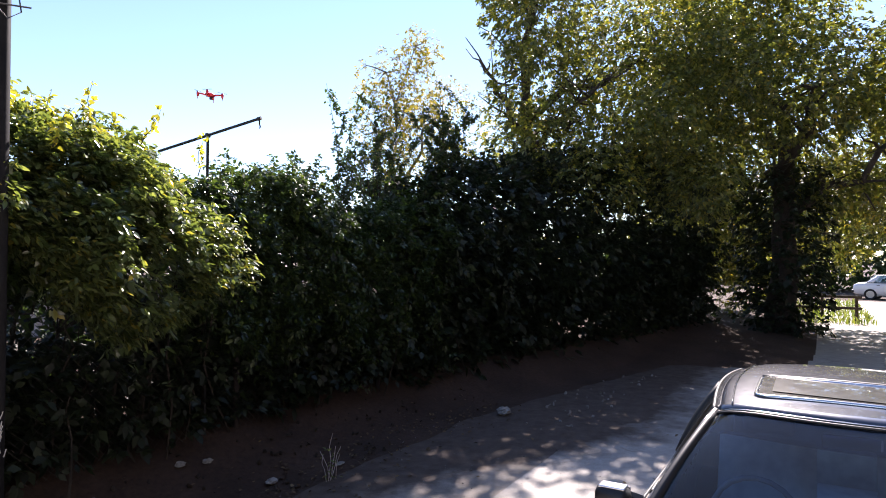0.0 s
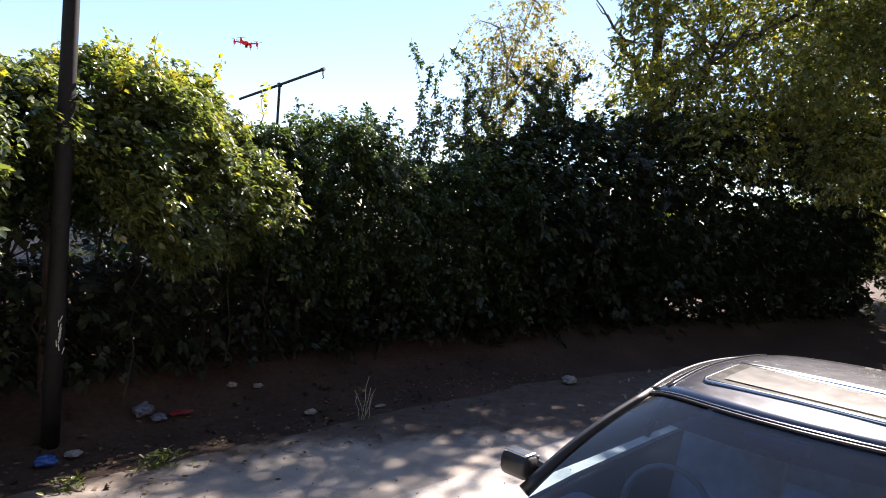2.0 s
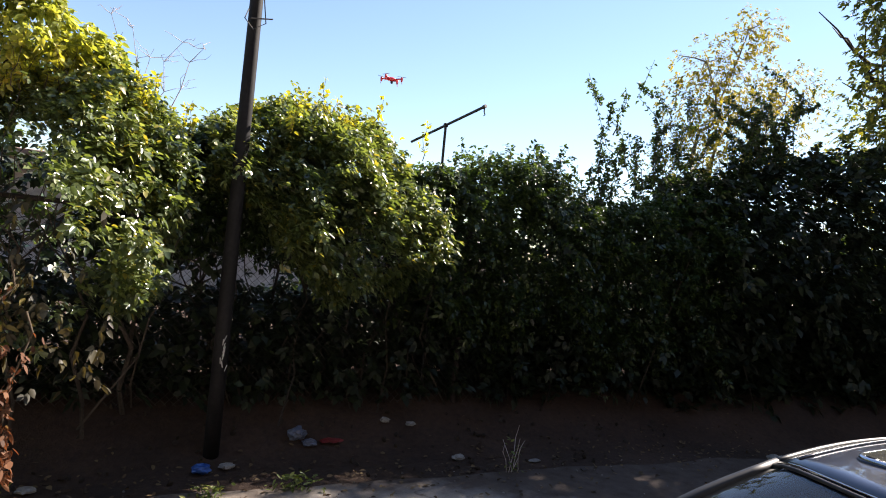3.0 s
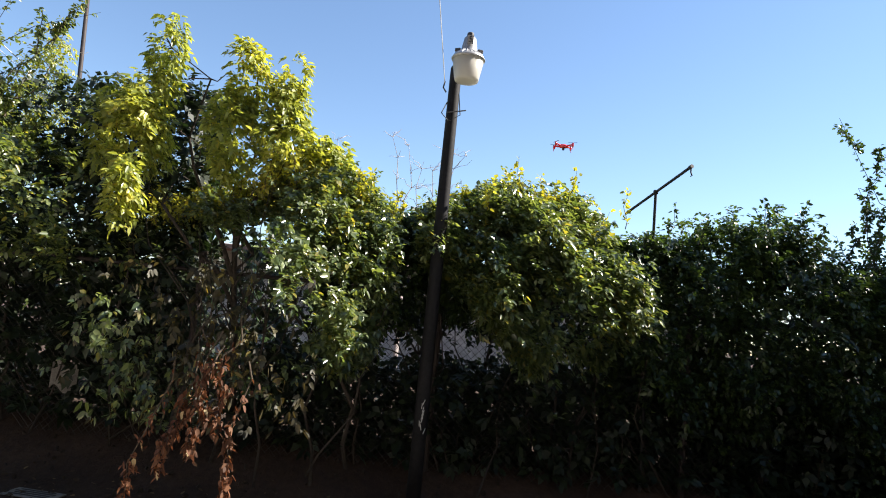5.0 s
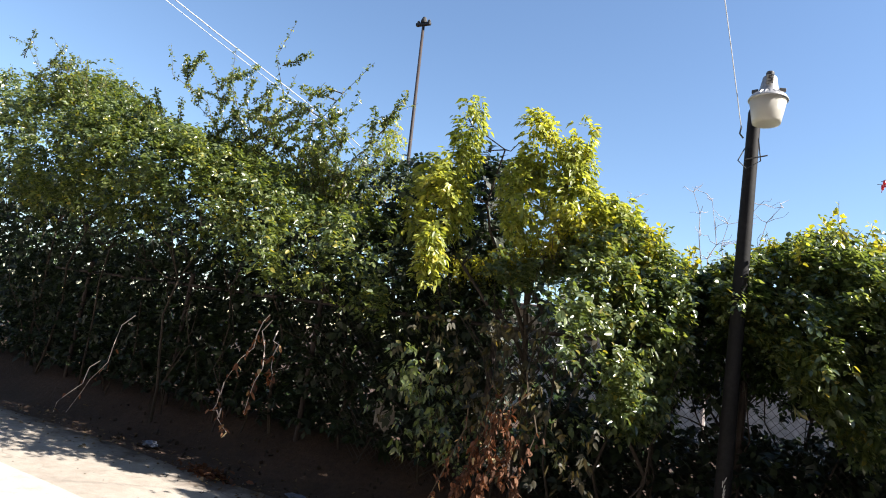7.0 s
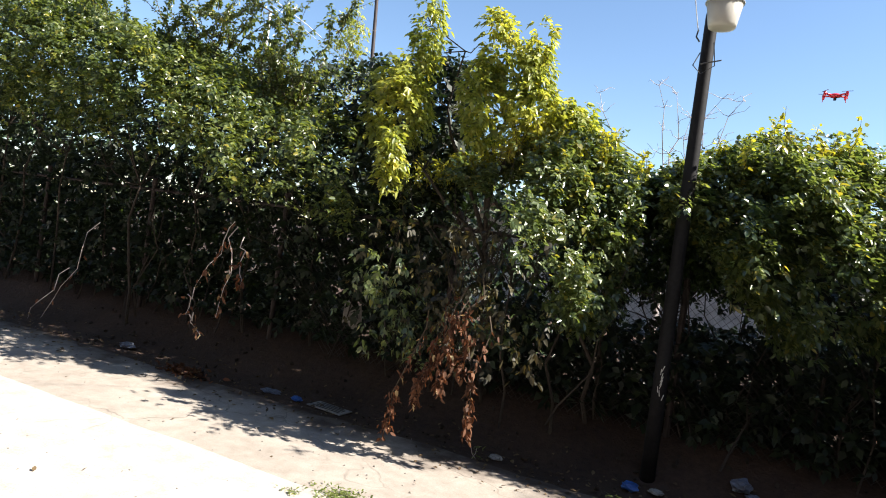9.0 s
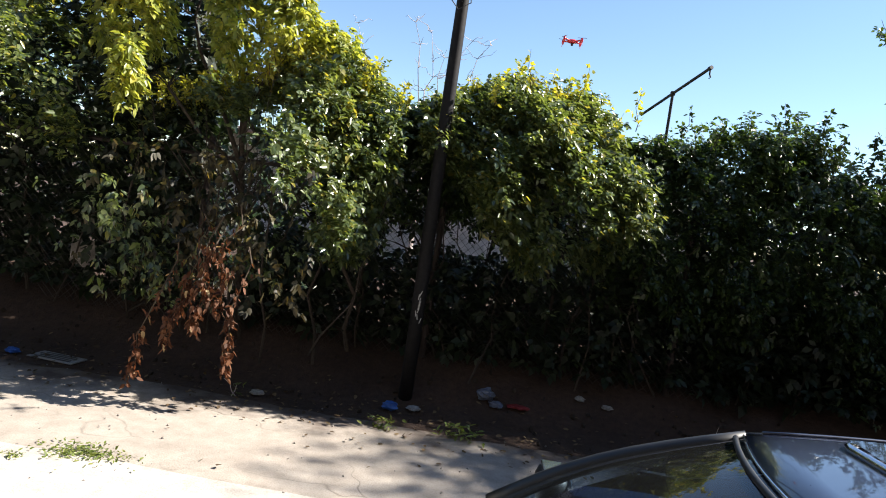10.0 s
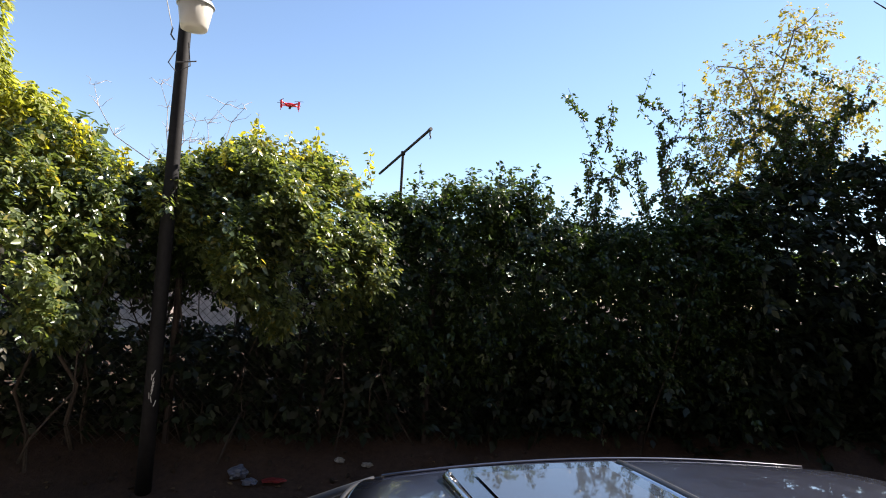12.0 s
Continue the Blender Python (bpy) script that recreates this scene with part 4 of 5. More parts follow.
leaves("trunk_foliage", *sprays(q, unit(out), rng.uniform(0.14, 0.22, k)), "ivy_leaf", back, simple=True, label="dark foliage round the trunk, shade put into its leaf colour")
feather = tree("feathery_tree", (-6.8, 12.5, 0.3), "feathery pale green tree in the yard behind the hedge",
               ((-6.7, 12.3, 4.1), 0.07), [(0.8, (-6.7, 12.2, 6.3), 0.03), (0.7, (-5.8, 12.2, 5.3), 0.03), (0.9, (-6.3, 12.3, 6.6), 0.03)],
               [(-6.6, 12.2, 5.9, 0.45, 0.5, 0.9), (-6.25, 12.2, 6.3, 0.3, 0.4, 0.7), (-7.0, 12.2, 5.1, 0.7, 0.6, 0.6), (-5.8, 12.2, 5.1, 0.55, 0.6, 0.5), (-6.4, 12.2, 4.2, 1.4, 0.8, 0.7)], 330, "lime_leaf", 0.075, "grey_bark", 5, 0.1)


def bare_tree(loc, tops, label):
    ob = thing("bare_tree", loc, label, "tree")
    bm = bmesh.new()
    b = Vector(loc) + Vector((0, 0, -0.05))
    fork = b + Vector((0.05, 0, 2.4))
    tube(wander(b, fork, 4, 0.03, rs), [0.06, 0.055, 0.05, 0.045, 0.04], 7, bm)
    part("trunk", bm, "dead_twig", ob)
    for e in tops:
        pts = wander(fork, e, 6, 0.08, rs)
        bm = tube(pts, [0.02, 0.017, 0.014, 0.011, 0.008, 0.006, 0.004], 5)
        for j in range(2, 7):
            for s in range(3):
                end = pts[j] + Vector((rs.gauss(0.05, 0.22), rs.gauss(0, 0.12), rs.uniform(0.05, 0.25)))
                tube(wander(pts[j], end, 3, 0.03, rs), [0.006, 0.005, 0.004, 0.003], 4, bm)
        part("limb", bm, "dead_twig", ob)


bare_tree((0.91, 12.8, 0.3), [(-0.67, 12.8, 5.17), (0.44, 12.8, 5.32), (0.78, 12.8, 5.16), (1.58, 12.8, 5.10), (1.93, 12.8, 5.07), (1.09, 12.8, 4.72)], "leafless pale grey tree behind the hedge")

# ---- wire fence in the hedge ----
fence = thing("chain_link_fence", (0.0, 6.62, 0.3), "rusted chain-link fence overgrown by the hedge", "fence")
for i in range(8):
    x = -8.2 + 2.4 * i + 0.55
    part("post", spun([(0.0, 2.2), (0.035, 2.18), (0.038, 2.1), (0.032, 2.08), (0.032, 0.15), (0.0, 0.15)], (x, 6.62, 0.0), 10), "rust", fence)
part("top_rail", tube([(-8.6, 6.62, 2.02), (0, 6.62, 2.0), (9.6, 6.62, 2.02)], 0.022, 8), "rust", fence)
bm = bmesh.new()
for i in range(-26, 66):
    for sgn in (1, -1):
        x0 = i * 0.075
        a, b = (x0, 6.60 + 0.004 * sgn, 0.3), (x0 + sgn * 1.65, 6.60 + 0.004 * sgn, 1.98)
        tube([a, b], 0.0022, 3, bm, False)
ob = part("wire_netting", bm, "chain", fence)
ob["kind"] = "stuff"

# pale outbuilding in the yard, seen through the gaps
shed = thing("outbuilding", (1.5, 15.0, 0.32), "pale rendered low outbuilding in the sunlit yard", "building")
part("wall", block((13.0, 0.25, 2.6), (1.5, 15.0, 1.6), 0.02), "pale_wall", shed)
part("wall", block((0.25, 4.0, 2.6), (-4.9, 17.1, 1.6), 0.02), "pale_wall", shed)
part("wall", block((0.25, 4.0, 2.6), (7.9, 17.1, 1.6), 0.02), "pale_wall", shed)
part("roof", block((13.6, 5.2, 0.12), (1.5, 17.0, 2.96), 0.02), "roof_sheet", shed)

# ---- lamp post ----
LX, LY = 1.895, 6.06
post = thing("yard_lamp", (LX, LY, 0.05), "black tarred lamp post with a bucket-shaped yard light", "street lamp")
part("pole", spun([(0.0, -0.02), (0.064, -0.02), (0.062, 1.0), (0.058, 2.5), (0.052, 4.03), (0.046, 4.05), (0.0, 4.055)], (LX, LY, 0.03), 18), "pole", post, smooth=True)
HX, HY = LX + 0.11, LY - 0.26


def head(profile):
    """A turned part of the lamp's head."""
    return [(r * 0.88, 3.845 + (h - 3.735) * 0.86) for r, h in profile]


part("bracket", tube([(LX, LY, 3.9), (LX + 0.05, LY - 0.12, 4.0), (HX, HY, 4.05)], 0.022, 8), "lamp_metal", post)
part("refractor", spun(head([(0.0, 3.735), (0.085, 3.735), (0.118, 3.742), (0.124, 3.765), (0.158, 3.965), (0.15, 3.967), (0.115, 3.77), (0.0, 3.75)]), (HX, HY, 0.0), 28), "refractor", post, "milky ribbed plastic refractor", True)
part("reflector", spun(head([(0.155, 3.962), (0.170, 3.966), (0.172, 3.975), (0.166, 3.985), (0.135, 4.02), (0.09, 4.045), (0.0, 4.05)]), (HX, HY, 0.0), 28), "lamp_metal", post, "ribbed aluminium skirt", True)
part("housing", spun(head([(0.095, 4.04), (0.085, 4.07), (0.078, 4.1), (0.06, 4.2), (0.045, 4.215), (0.0, 4.22)]), (HX, HY, 0.0), 20), "lamp_metal", post, smooth=True)
part("photocell", spun(head([(0.036, 4.21), (0.036, 4.25), (0.03, 4.262), (0.0, 4.265)]), (HX, HY, 0.0), 16), "lamp_dark", post, "dark photocell cap")
bm = bmesh.new()
for i in range(22):
    a = 2 * math.pi * i / 22
    tube([(HX + r * math.cos(a), HY + r * math.sin(a), z) for r, z in ((0.148, 4.045), (0.121, 4.09), (0.084, 4.112))], 0.005, 4, bm)
part("skirt_ribs", bm, "lamp_metal", post)
for s in (-1, 1):
    part("clamp", block((0.05, 0.02, 0.03), (HX + s * 0.1, HY - 0.02, 4.125), 0.004, 20 * s), "lamp_dark", post)
plate = part("number_plate", block((0.052, 0.006, 0.08), (HX + 0.006, HY - 0.073, 4.205), 0.001), "paper", post, "white plate with a number")
cu = bpy.data.curves.new("digit", "FONT")
cu.body, cu.size, cu.extrude, cu.align_x, cu.align_y = "5", 0.08, 0.0012, "CENTER", "CENTER"
tmp = bpy.data.objects.new("digit_curve", cu)
scene.collection.objects.link(tmp)
bpy.context.view_layer.update()
me = bpy.data.meshes.new_from_object(tmp.evaluated_get(bpy.context.evaluated_depsgraph_get()))
bpy.data.objects.remove(tmp)
digit = link_mesh("digit", me, "ink", post, "black digit")
digit.matrix_basis = Matrix.Translation(Vector((HX + 0.006, HY - 0.078, 4.205)) - origin(post)) @ pose(0, 0, 0, 90, 0, 0)
part("wiring", tube([(LX - 0.05, LY - 0.05, 3.72), (LX - 0.09, LY - 0.1, 3.6), (LX - 0.02, LY - 0.12, 3.52), (LX + 0.08, LY - 0.08, 3.6), (LX + 0.05, LY - 0.07, 3.8)], 0.005, 5), "dark_cable", post)
part("hook", tube([(LX - 0.07, LY - 0.03, 3.82), (LX - 0.1, LY - 0.04, 3.86), (LX - 0.09, LY - 0.04, 3.92)], 0.007, 5), "lamp_dark", post)
part("bolt", tube([(LX - 0.04, LY - 0.06, 3.62), (LX + 0.13, LY - 0.1, 3.64)], 0.006, 5), "lamp_dark", post)
bm = bmesh.new()
for i in range(9):
    a = (LX + 0.012 + rs.gauss(0, 0.012), LY - 0.069, 0.76 + 0.03 * i)
    tube([a, (a[0] + rs.uniform(-0.02, 0.02), a[1], a[2] + 0.05)], 0.0035, 4, bm)
part("chalk_scrawl", bm, "chalk", post, "faded white painted scrawl")
tagged(part("lamp_cable", tube([(LX - 0.09, LY - 0.04, 3.9), (LX - 0.16, LY - 0.6, 4.35), (LX - 0.42, LY - 2.5, 5.9), (LX - 0.9, LY - 6.0, 8.6), (LX - 1.4, LY - 10.0, 10.9)], 0.004, 5), "cable"),
       "thin grey supply cable rising from the lamp post", "cable")

# pipe arm behind the hedge
arm = thing("pipe_gantry", (3.96, 6.62, 0.3), "black pipe gantry with an angled arm behind the hedge", "gantry")
tee, tip = Vector((3.945, 6.60, 3.20)), Vector((4.095, 6.07, 3.335))
part("upright", tube([(3.97, 6.62, 0.25), tee], 0.014, 10), "black_pipe", arm)
part("arm", tube([tee - (tip - tee) * 1.0, tip], 0.0135, 10), "black_pipe", arm)
part("collar", block((0.042, 0.042, 0.042), tee, 0.008), "black_pipe", arm)
part("end_cap", tube([tip - (tip - tee) * 0.04, tip + (tip - tee) * 0.03], 0.018, 10), "black_pipe", arm)
part("hanging_hook", tube([tip, tip + Vector((0, 0, -0.05)), tip + Vector((0.012, 0, -0.08)), tip + Vector((0, 0, -0.09))], 0.007, 6), "black_pipe", arm)

# far mast, antenna post, cables
mast = thing("utility_mast", (-6.57, 14.0, 0.32), "tall rusty brown steel mast with a short crossbar", "utility pole")
part("shaft", tube([(-6.57, 14.0, 0.2), (-6.85, 14.0, 5.0), (-7.2, 14.0, 10.4)], [0.065, 0.05, 0.04], 14), "rust", mast, smooth=True)
part("crossbar", block((0.46, 0.1, 0.09), (-7.2, 14.0, 10.36), 0.02), "black_pipe", mast)
part("cap", spun([(0.09, 10.4), (0.09, 10.46), (0.05, 10.56), (0.0, 10.57)], (-7.2, 14.0, 0.0), 12), "black_pipe", mast)
for s in (-1, 1):
    part("insulator", spun([(0.03, 10.41), (0.045, 10.44), (0.03, 10.47), (0.0, 10.47)], (-7.2 + s * 0.17, 14.0, 0.0), 10), "lamp_dark", mast)
ant = thing("antenna_post", (-5.75, 9.0, 0.32), "thin white antenna post standing behind the thicket", "antenna")
part("tube", tube([(-5.75, 9.0, 0.25), (-5.8, 9.0, 5.5)], 0.028, 8), "white_paint", ant)
part("boom", tube([(-5.95, 9.0, 5.45), (-5.6, 8.95, 5.47)], 0.012, 6), "white_paint", ant)
for z, r in ((5.75, 0.010), (5.62, 0.006)):
    tagged(part("overhead_cable", tube([(-6.9, 13.93, z - 0.1), (-6.9, 11.3, z + 0.38), (-7.75, 8.0, z + 1.2), (-9.1, 2.6, z + 2.6), (-10.9, -5.0, z + 4.7)], r, 6), "cable"),
           "pale overhead cable running from the steel mast", "cable", "overhead cables")

# ---- cars ----
YC = 1.18            # the car's middle line


def roof_point(s, v, dz=0.0):
    x = (2.60 + 0.13 * v * v) * (1 - s) + (4.13 - 0.15 * v * v) * s
    hw = 0.545 + 0.04 * math.sin(math.pi * s)
    return Vector((x, YC + v * hw, 1.418 - 0.012 * v * v - 0.045 * (1 - s) ** 3 - 0.03 * s ** 3 - 0.034 * abs(v) ** 8 + dz))


def roof_z(x, y):
    v = (y - YC) / 0.575
    s = min(max((x - 2.62) / 1.5, 0), 1)
    return roof_point(s, v).z


def edge_line(fn, k=12):
    return [fn(i / k) for i in range(k + 1)]


def car(name, loc, label, paint):
    """A three-box saloon, nose towards -x: shell, glass, trim, seats and wheels."""
    ob = thing(name, loc, label, "car")
    # (x, half width, shoulder height, underside)
    st = [(0.72, 0.62, 0.52, 0.34), (0.76, 0.72, 0.60, 0.26), (0.95, 0.79, 0.70, 0.22), (1.45, 0.825, 0.80, 0.22), (2.02, 0.835, 0.90, 0.22), (2.6, 0.84, 0.93, 0.22),
          (3.4, 0.84, 0.94, 0.22), (4.0, 0.835, 0.94, 0.22), (4.45, 0.82, 0.94, 0.24), (4.85, 0.79, 0.90, 0.28), (5.03, 0.74, 0.82, 0.34), (5.08, 0.66, 0.62, 0.38)]
    bm = bmesh.new()
    rings = []
    for x, hw, sh, lo in st:
        prof = [(0.0, sh + 0.045), (0.5 * hw, sh + 0.035), (0.86 * hw, sh + 0.005), (0.955 * hw, sh - 0.03), (0.99 * hw, sh - 0.12), (hw, 0.55), (0.985 * hw, 0.4), (0.95 * hw, lo + 0.03), (0.85 * hw, lo)]
        full = [(-a, b) for a, b in prof[::-1]] + prof[1:]
        rings.append([bm.verts.new((x, YC + a, b)) for a, b in full])
    k = len(rings[0])
    for i, (a, b) in enumerate(zip(rings, rings[1:])):
        for j in range(k - 1):
            cabin = 4 <= i <= 7 and 6 <= j <= 9
            if not cabin:
                bm.faces.new((a[j], b[j], b[j + 1], a[j + 1]))
    bm.faces.new(rings[0])
    bm.faces.new(rings[-1][::-1])
    part("body", bm, paint, ob, smooth=True)
    part("floor_pan", block((3.6, 1.4, 0.06), (3.0, YC, 0.33), 0.01), "trim", ob)
    roof = part("roof", patch(lambda u, v: roof_point(u, v * 2 - 1), 16, 24, 0.012), paint, ob, "glossy roof panel reflecting the sky", True)
    # windscreen
    def screen(u, v):
        t = roof_point(0.0, (v * 2 - 1) * 0.97, -0.012)
        w = v * 2 - 1
        b = Vector((1.93 + 0.2 * w * w, YC + w * 0.735, 0.955))
        q = t.lerp(b, u)
        q.x -= 0.03 * math.sin(math.pi * u)
        q.z += 0.025 * math.sin(math.pi * u)
        return q
    part("windscreen", patch(screen, 10, 14, centre=(3.3, YC, 0.9)), "glass", ob, "curved tinted windscreen", True)
    part("tint_band", patch(lambda u, v: screen(0.02 + 0.2 * u, 0.02 + 0.96 * v) - Vector((0.0, 0, 0.006)), 3, 14, centre=(3.3, YC, 0.9)), "band_glass", ob, "dark blue sunshade band", True)
    part("windscreen_trim", tube([screen(0.0, i / 20) + Vector((-0.004, 0, 0.006)) for i in range(21)], 0.003, 6), "chrome", ob, "thin bright trim strip", True)
    part("windscreen_seal", tube([screen(0.025, i / 20) + Vector((-0.002, 0, 0.004)) for i in range(21)], 0.007, 6), "trim", ob, smooth=True)
    for w, s in ((0.0, -1), (1.0, 1)):
        part("pillar", tube([screen(i / 8, w) + Vector((0.01, s * 0.012, 0.0)) for i in range(9)], [0.019, 0.02, 0.021, 0.022, 0.023, 0.024, 0.025, 0.026, 0.028], 8), "trim", ob, smooth=True)
        part("pillar_trim", tube([screen(i / 8, w) + Vector((0.03, s * 0.03, 0.006)) for i in range(9)], 0.003, 6), "chrome", ob, smooth=True)
    # rear screen
    def rear(u, v):
        w = v * 2 - 1
        t = roof_point(1.0, w * 0.95, -0.012)
        b = Vector((4.52 - 0.12 * w * w, YC + w * 0.7, 0.965))
        q = t.lerp(b, u)
        q.z += 0.03 * math.sin(math.pi * u)
        return q
    part("rear_window", patch(rear, 8, 12, centre=(3.3, YC, 0.9)), "glass", ob, smooth=True)
    for s in (-1, 1):
        def side(u, v):
            top = roof_point(0.04 + 0.92 * u, s * 0.995, -0.014)
            bot = Vector((2.26 + 2.1 * u, YC + s * 0.795, 0.955))
            q = bot.lerp(top, v)
            q.y += s * 0.02 * math.sin(math.pi * v)
            return q
        part("side_window", patch(side, 12, 5, centre=(3.3, YC, 0.9)), "glass", ob, smooth=True)
        part("roof_rail", tube([roof_point(i / 14, s * 1.0, -0.004) + Vector((0, s * 0.006, 0)) for i in range(15)], 0.012, 6), "trim", ob, "black gutter strip", True)
        part("roof_moulding", tube([roof_point(0.03 + 0.94 * i / 14, s * 0.86, 0.003) for i in range(15)], 0.0045, 5), paint, ob, smooth=True)
        part("waist_trim", tube([side(i / 10, 0.0) + Vector((0, s * 0.012, 0)) for i in range(11)], 0.01, 6), "trim", ob, smooth=True)
        part("door_post", tube([side(0.47, i / 5) + Vector((0, s * 0.004, 0)) for i in range(6)], 0.026, 6), "trim", ob, smooth=True)
        part("rear_post", patch(lambda u, v: side(0.86 + 0.16 * u, v) + Vector((0, s * 0.008, 0)), 3, 5, 0.02), paint, ob, smooth=True)
        mir = part("door_mirror", block((0.1, 0.16, 0.11), (2.33, YC + s * 0.92, 0.965), 0.035), "trim" if paint == "paint" else paint, ob, "dark door mirror with a bright upper edge", True)
        part("mirror_glass", block((0.006, 0.14, 0.09), (2.383, YC + s * 0.925, 0.965), 0.002), "chrome", mir)
        part("mirror_cap", block((0.07, 0.12, 0.012), (2.33, YC + s * 0.92, 1.019), 0.005), "chrome", mir, "bright upper edge")
        part("mirror_stalk", tube([(2.38, YC + s * 0.8, 0.96), (2.37, YC + s * 0.9, 0.98)], 0.025, 6), "trim", mir)
        part("headlamp", block((0.06, 0.36, 0.13), (0.80, YC + s * 0.5, 0.58), 0.02, -8 * s), "headlamp", ob)
        part("tail_lamp", block((0.06, 0.4, 0.14), (5.03, YC + s * 0.5, 0.74), 0.02), "red_lens", ob)
        for x in (2.75, 3.62):
            part("door_handle", block((0.16, 0.03, 0.035), (x + 0.2, YC + s * 0.845, 0.82), 0.01), "trim", ob)
        for x in (1.52, 4.2):
            wheel = part("wheel", tube([(x, YC + s * 0.66, 0.3), (x, YC + s * 0.845, 0.3)], 0.2, 20), "rim", ob)
            bm = bmesh.new()
            ring = []
            for i in range(28):
                a = 2 * math.pi * i / 28
                ring.append([bm.verts.new((x + r * math.cos(a), YC + s * y, 0.305 + r * math.sin(a))) for r, y in ((0.2, 0.66), (0.29, 0.655), (0.305, 0.68), (0.305, 0.83), (0.29, 0.855), (0.2, 0.85))])
            for a, b in zip(ring, ring[1:] + ring[:1]):
                for j in range(6):
                    bm.faces.new((a[j], a[(j + 1) % 6], b[(j + 1) % 6], b[j]))
            part("tyre", bm, "tyre", wheel, "black rubber tyre", True)
        part("front_seat", block((0.5, 0.48, 0.2), (2.95, YC + s * 0.36, 0.5), 0.05), "seat", ob, smooth=True)
        part("seat_back", patch(lambda u, v: Vector((3.16 + 0.2 * u, YC + s * 0.36 + (v - 0.5) * 0.46, 0.55 + 0.52 * u + 0.0)), 4, 4, 0.1), "seat", ob, smooth=True)
        part("headrest", block((0.09, 0.26, 0.16), (3.4, YC + s * 0.36, 1.17), 0.035), "seat", ob, smooth=True)
    part("rear_bench", block((0.5, 1.25, 0.25), (3.95, YC, 0.52), 0.06), "seat", ob, smooth=True)
    part("bench_back", block((0.16, 1.25, 0.5), (4.25, YC, 0.82), 0.06), "seat", ob, smooth=True)
    part("dashboard", block((0.42, 1.42, 0.2), (2.25, YC, 0.82), 0.06), "dash", ob, smooth=True)
    bm = bmesh.new()
    tube([(2.56 + 0.06 * math.sin(a), YC + 0.36 + 0.18 * math.cos(a), 0.9 + 0.17 * math.sin(a)) for a in (2 * math.pi * i / 20 for i in range(21))], 0.014, 6, bm)
    tube([(2.4, YC + 0.36, 0.86), (2.56, YC + 0.36, 0.9)], 0.03, 6, bm)
    part("steering_wheel", bm, "dash", ob, smooth=True)
    part("inside_mirror", block((0.03, 0.22, 0.06), (2.62, YC, 1.28), 0.012, 8), "chrome", ob)
    part("sun_visor", block((0.12, 0.3, 0.016), (2.86, YC + 0.27, 1.335), 0.006), "card", ob)
    part("front_bumper", block((0.16, 1.5, 0.18), (0.72, YC, 0.42), 0.05), "trim", ob, smooth=True)
    part("rear_bumper", block((0.16, 1.5, 0.18), (5.06, YC, 0.46), 0.05), "trim", ob, smooth=True)
    part("grille", block((0.04, 0.5, 0.11), (0.745, YC, 0.585), 0.01), "trim", ob)
    # sunroof
    x0, x1, hw, r = 2.865, 3.32, 0.385, 0.05
    loop = []
    for cx, cy, a0 in ((x1 - r, hw - r, 0), (x0 + r, hw - r, 90), (x0 + r, -hw + r, 180), (x1 - r, -hw + r, 270)):
        loop += [(cx + r * math.cos(radians(a0 + 15 * j)), YC + cy + r * math.sin(radians(a0 + 15 * j))) for j in range(7)]
    loop.append(loop[0])
    fine = []
    for (ax, ay), (bx, by) in zip(loop, loop[1:]):
        kk = max(1, int(math.hypot(bx - ax, by - ay) / 0.05))
        fine += [(ax + (bx - ax) * j / kk, ay + (by - ay) * j / kk) for j in range(kk)]
    fine.append(loop[0])
    panel = part("sunroof", patch(lambda u, v: Vector((x0 + 0.012 + (x1 - x0 - 0.024) * u, YC + (v * 2 - 1) * (hw - 0.012), roof_z(x0 + (x1 - x0) * u, YC) + 0.004 + 0.008 * v)), 8, 14, centre=(3.3, YC, 0.9)), "smoked", ob, "tilting smoked-glass sunroof", True)
    part("sun_blind", patch(lambda u, v: Vector((x0 + 0.06 + (x1 - x0 - 0.12) * u, YC + (v * 2 - 1) * (hw - 0.07), roof_z(x0 + 0.06 + (x1 - x0 - 0.12) * u, YC) + 0.0075 + 0.008 * v)), 8, 14, centre=(3.3, YC, 0.9)), "blind", panel, "pale blind under the sunroof glass", True)
    part("sunroof_frame", tube([(x, y, roof_z(x, y) + 0.005) for x, y in fine], 0.01, 6), "chrome", panel, "bright sunroof frame", True)
    part("sunroof_seal", tube([(x1 + 0.014, YC + hw * (1 - 2 * j / 14), roof_z(x1, YC + hw * (1 - 2 * j / 14)) + 0.006) for j in range(15)], 0.015, 6), "trim", panel, smooth=True)
    return ob


near_car = car("parked_car", (2.9, YC, 0.016), "dark graphite saloon with a sunroof parked on the pale road", "paint")
near_car.location = (3.30, 1.437, 0.016)
far_car = car("parked_car", (2.9, YC, 0.016), "white car parked in the sun at the road's far end", "white_car")
far_car.matrix_basis = pose(43.0, -2.3, 0.0, 0, 0, 75)

# rail fence and bright thicket at the road's far end
rail = thing("rail_fence", (25.5, 1.7, 0.0), "low dark timber rail fence beside the road's far end", "fence")
for y in (0.5, 1.5, 2.5, 3.5):
    part("post", block((0.1, 0.1, 1.0), (25.5, y, 0.45), 0.015), "bark", rail)
for z in (0.5, 0.88):
    part("rail", block((0.05, 3.3, 0.09), (25.43, 2.0, z), 0.012), "bark", rail)
far_bush = thing("far_thicket", (56.0, -3.0, 0.0), "sunlit green thicket closing the road's far end", "shrub", kind="stuff")
q, o = keep(*ball((56.0, -3.0, 2.0, 4.0, 24.0, 6.5), 13000, 0.6), gaps=0.2)
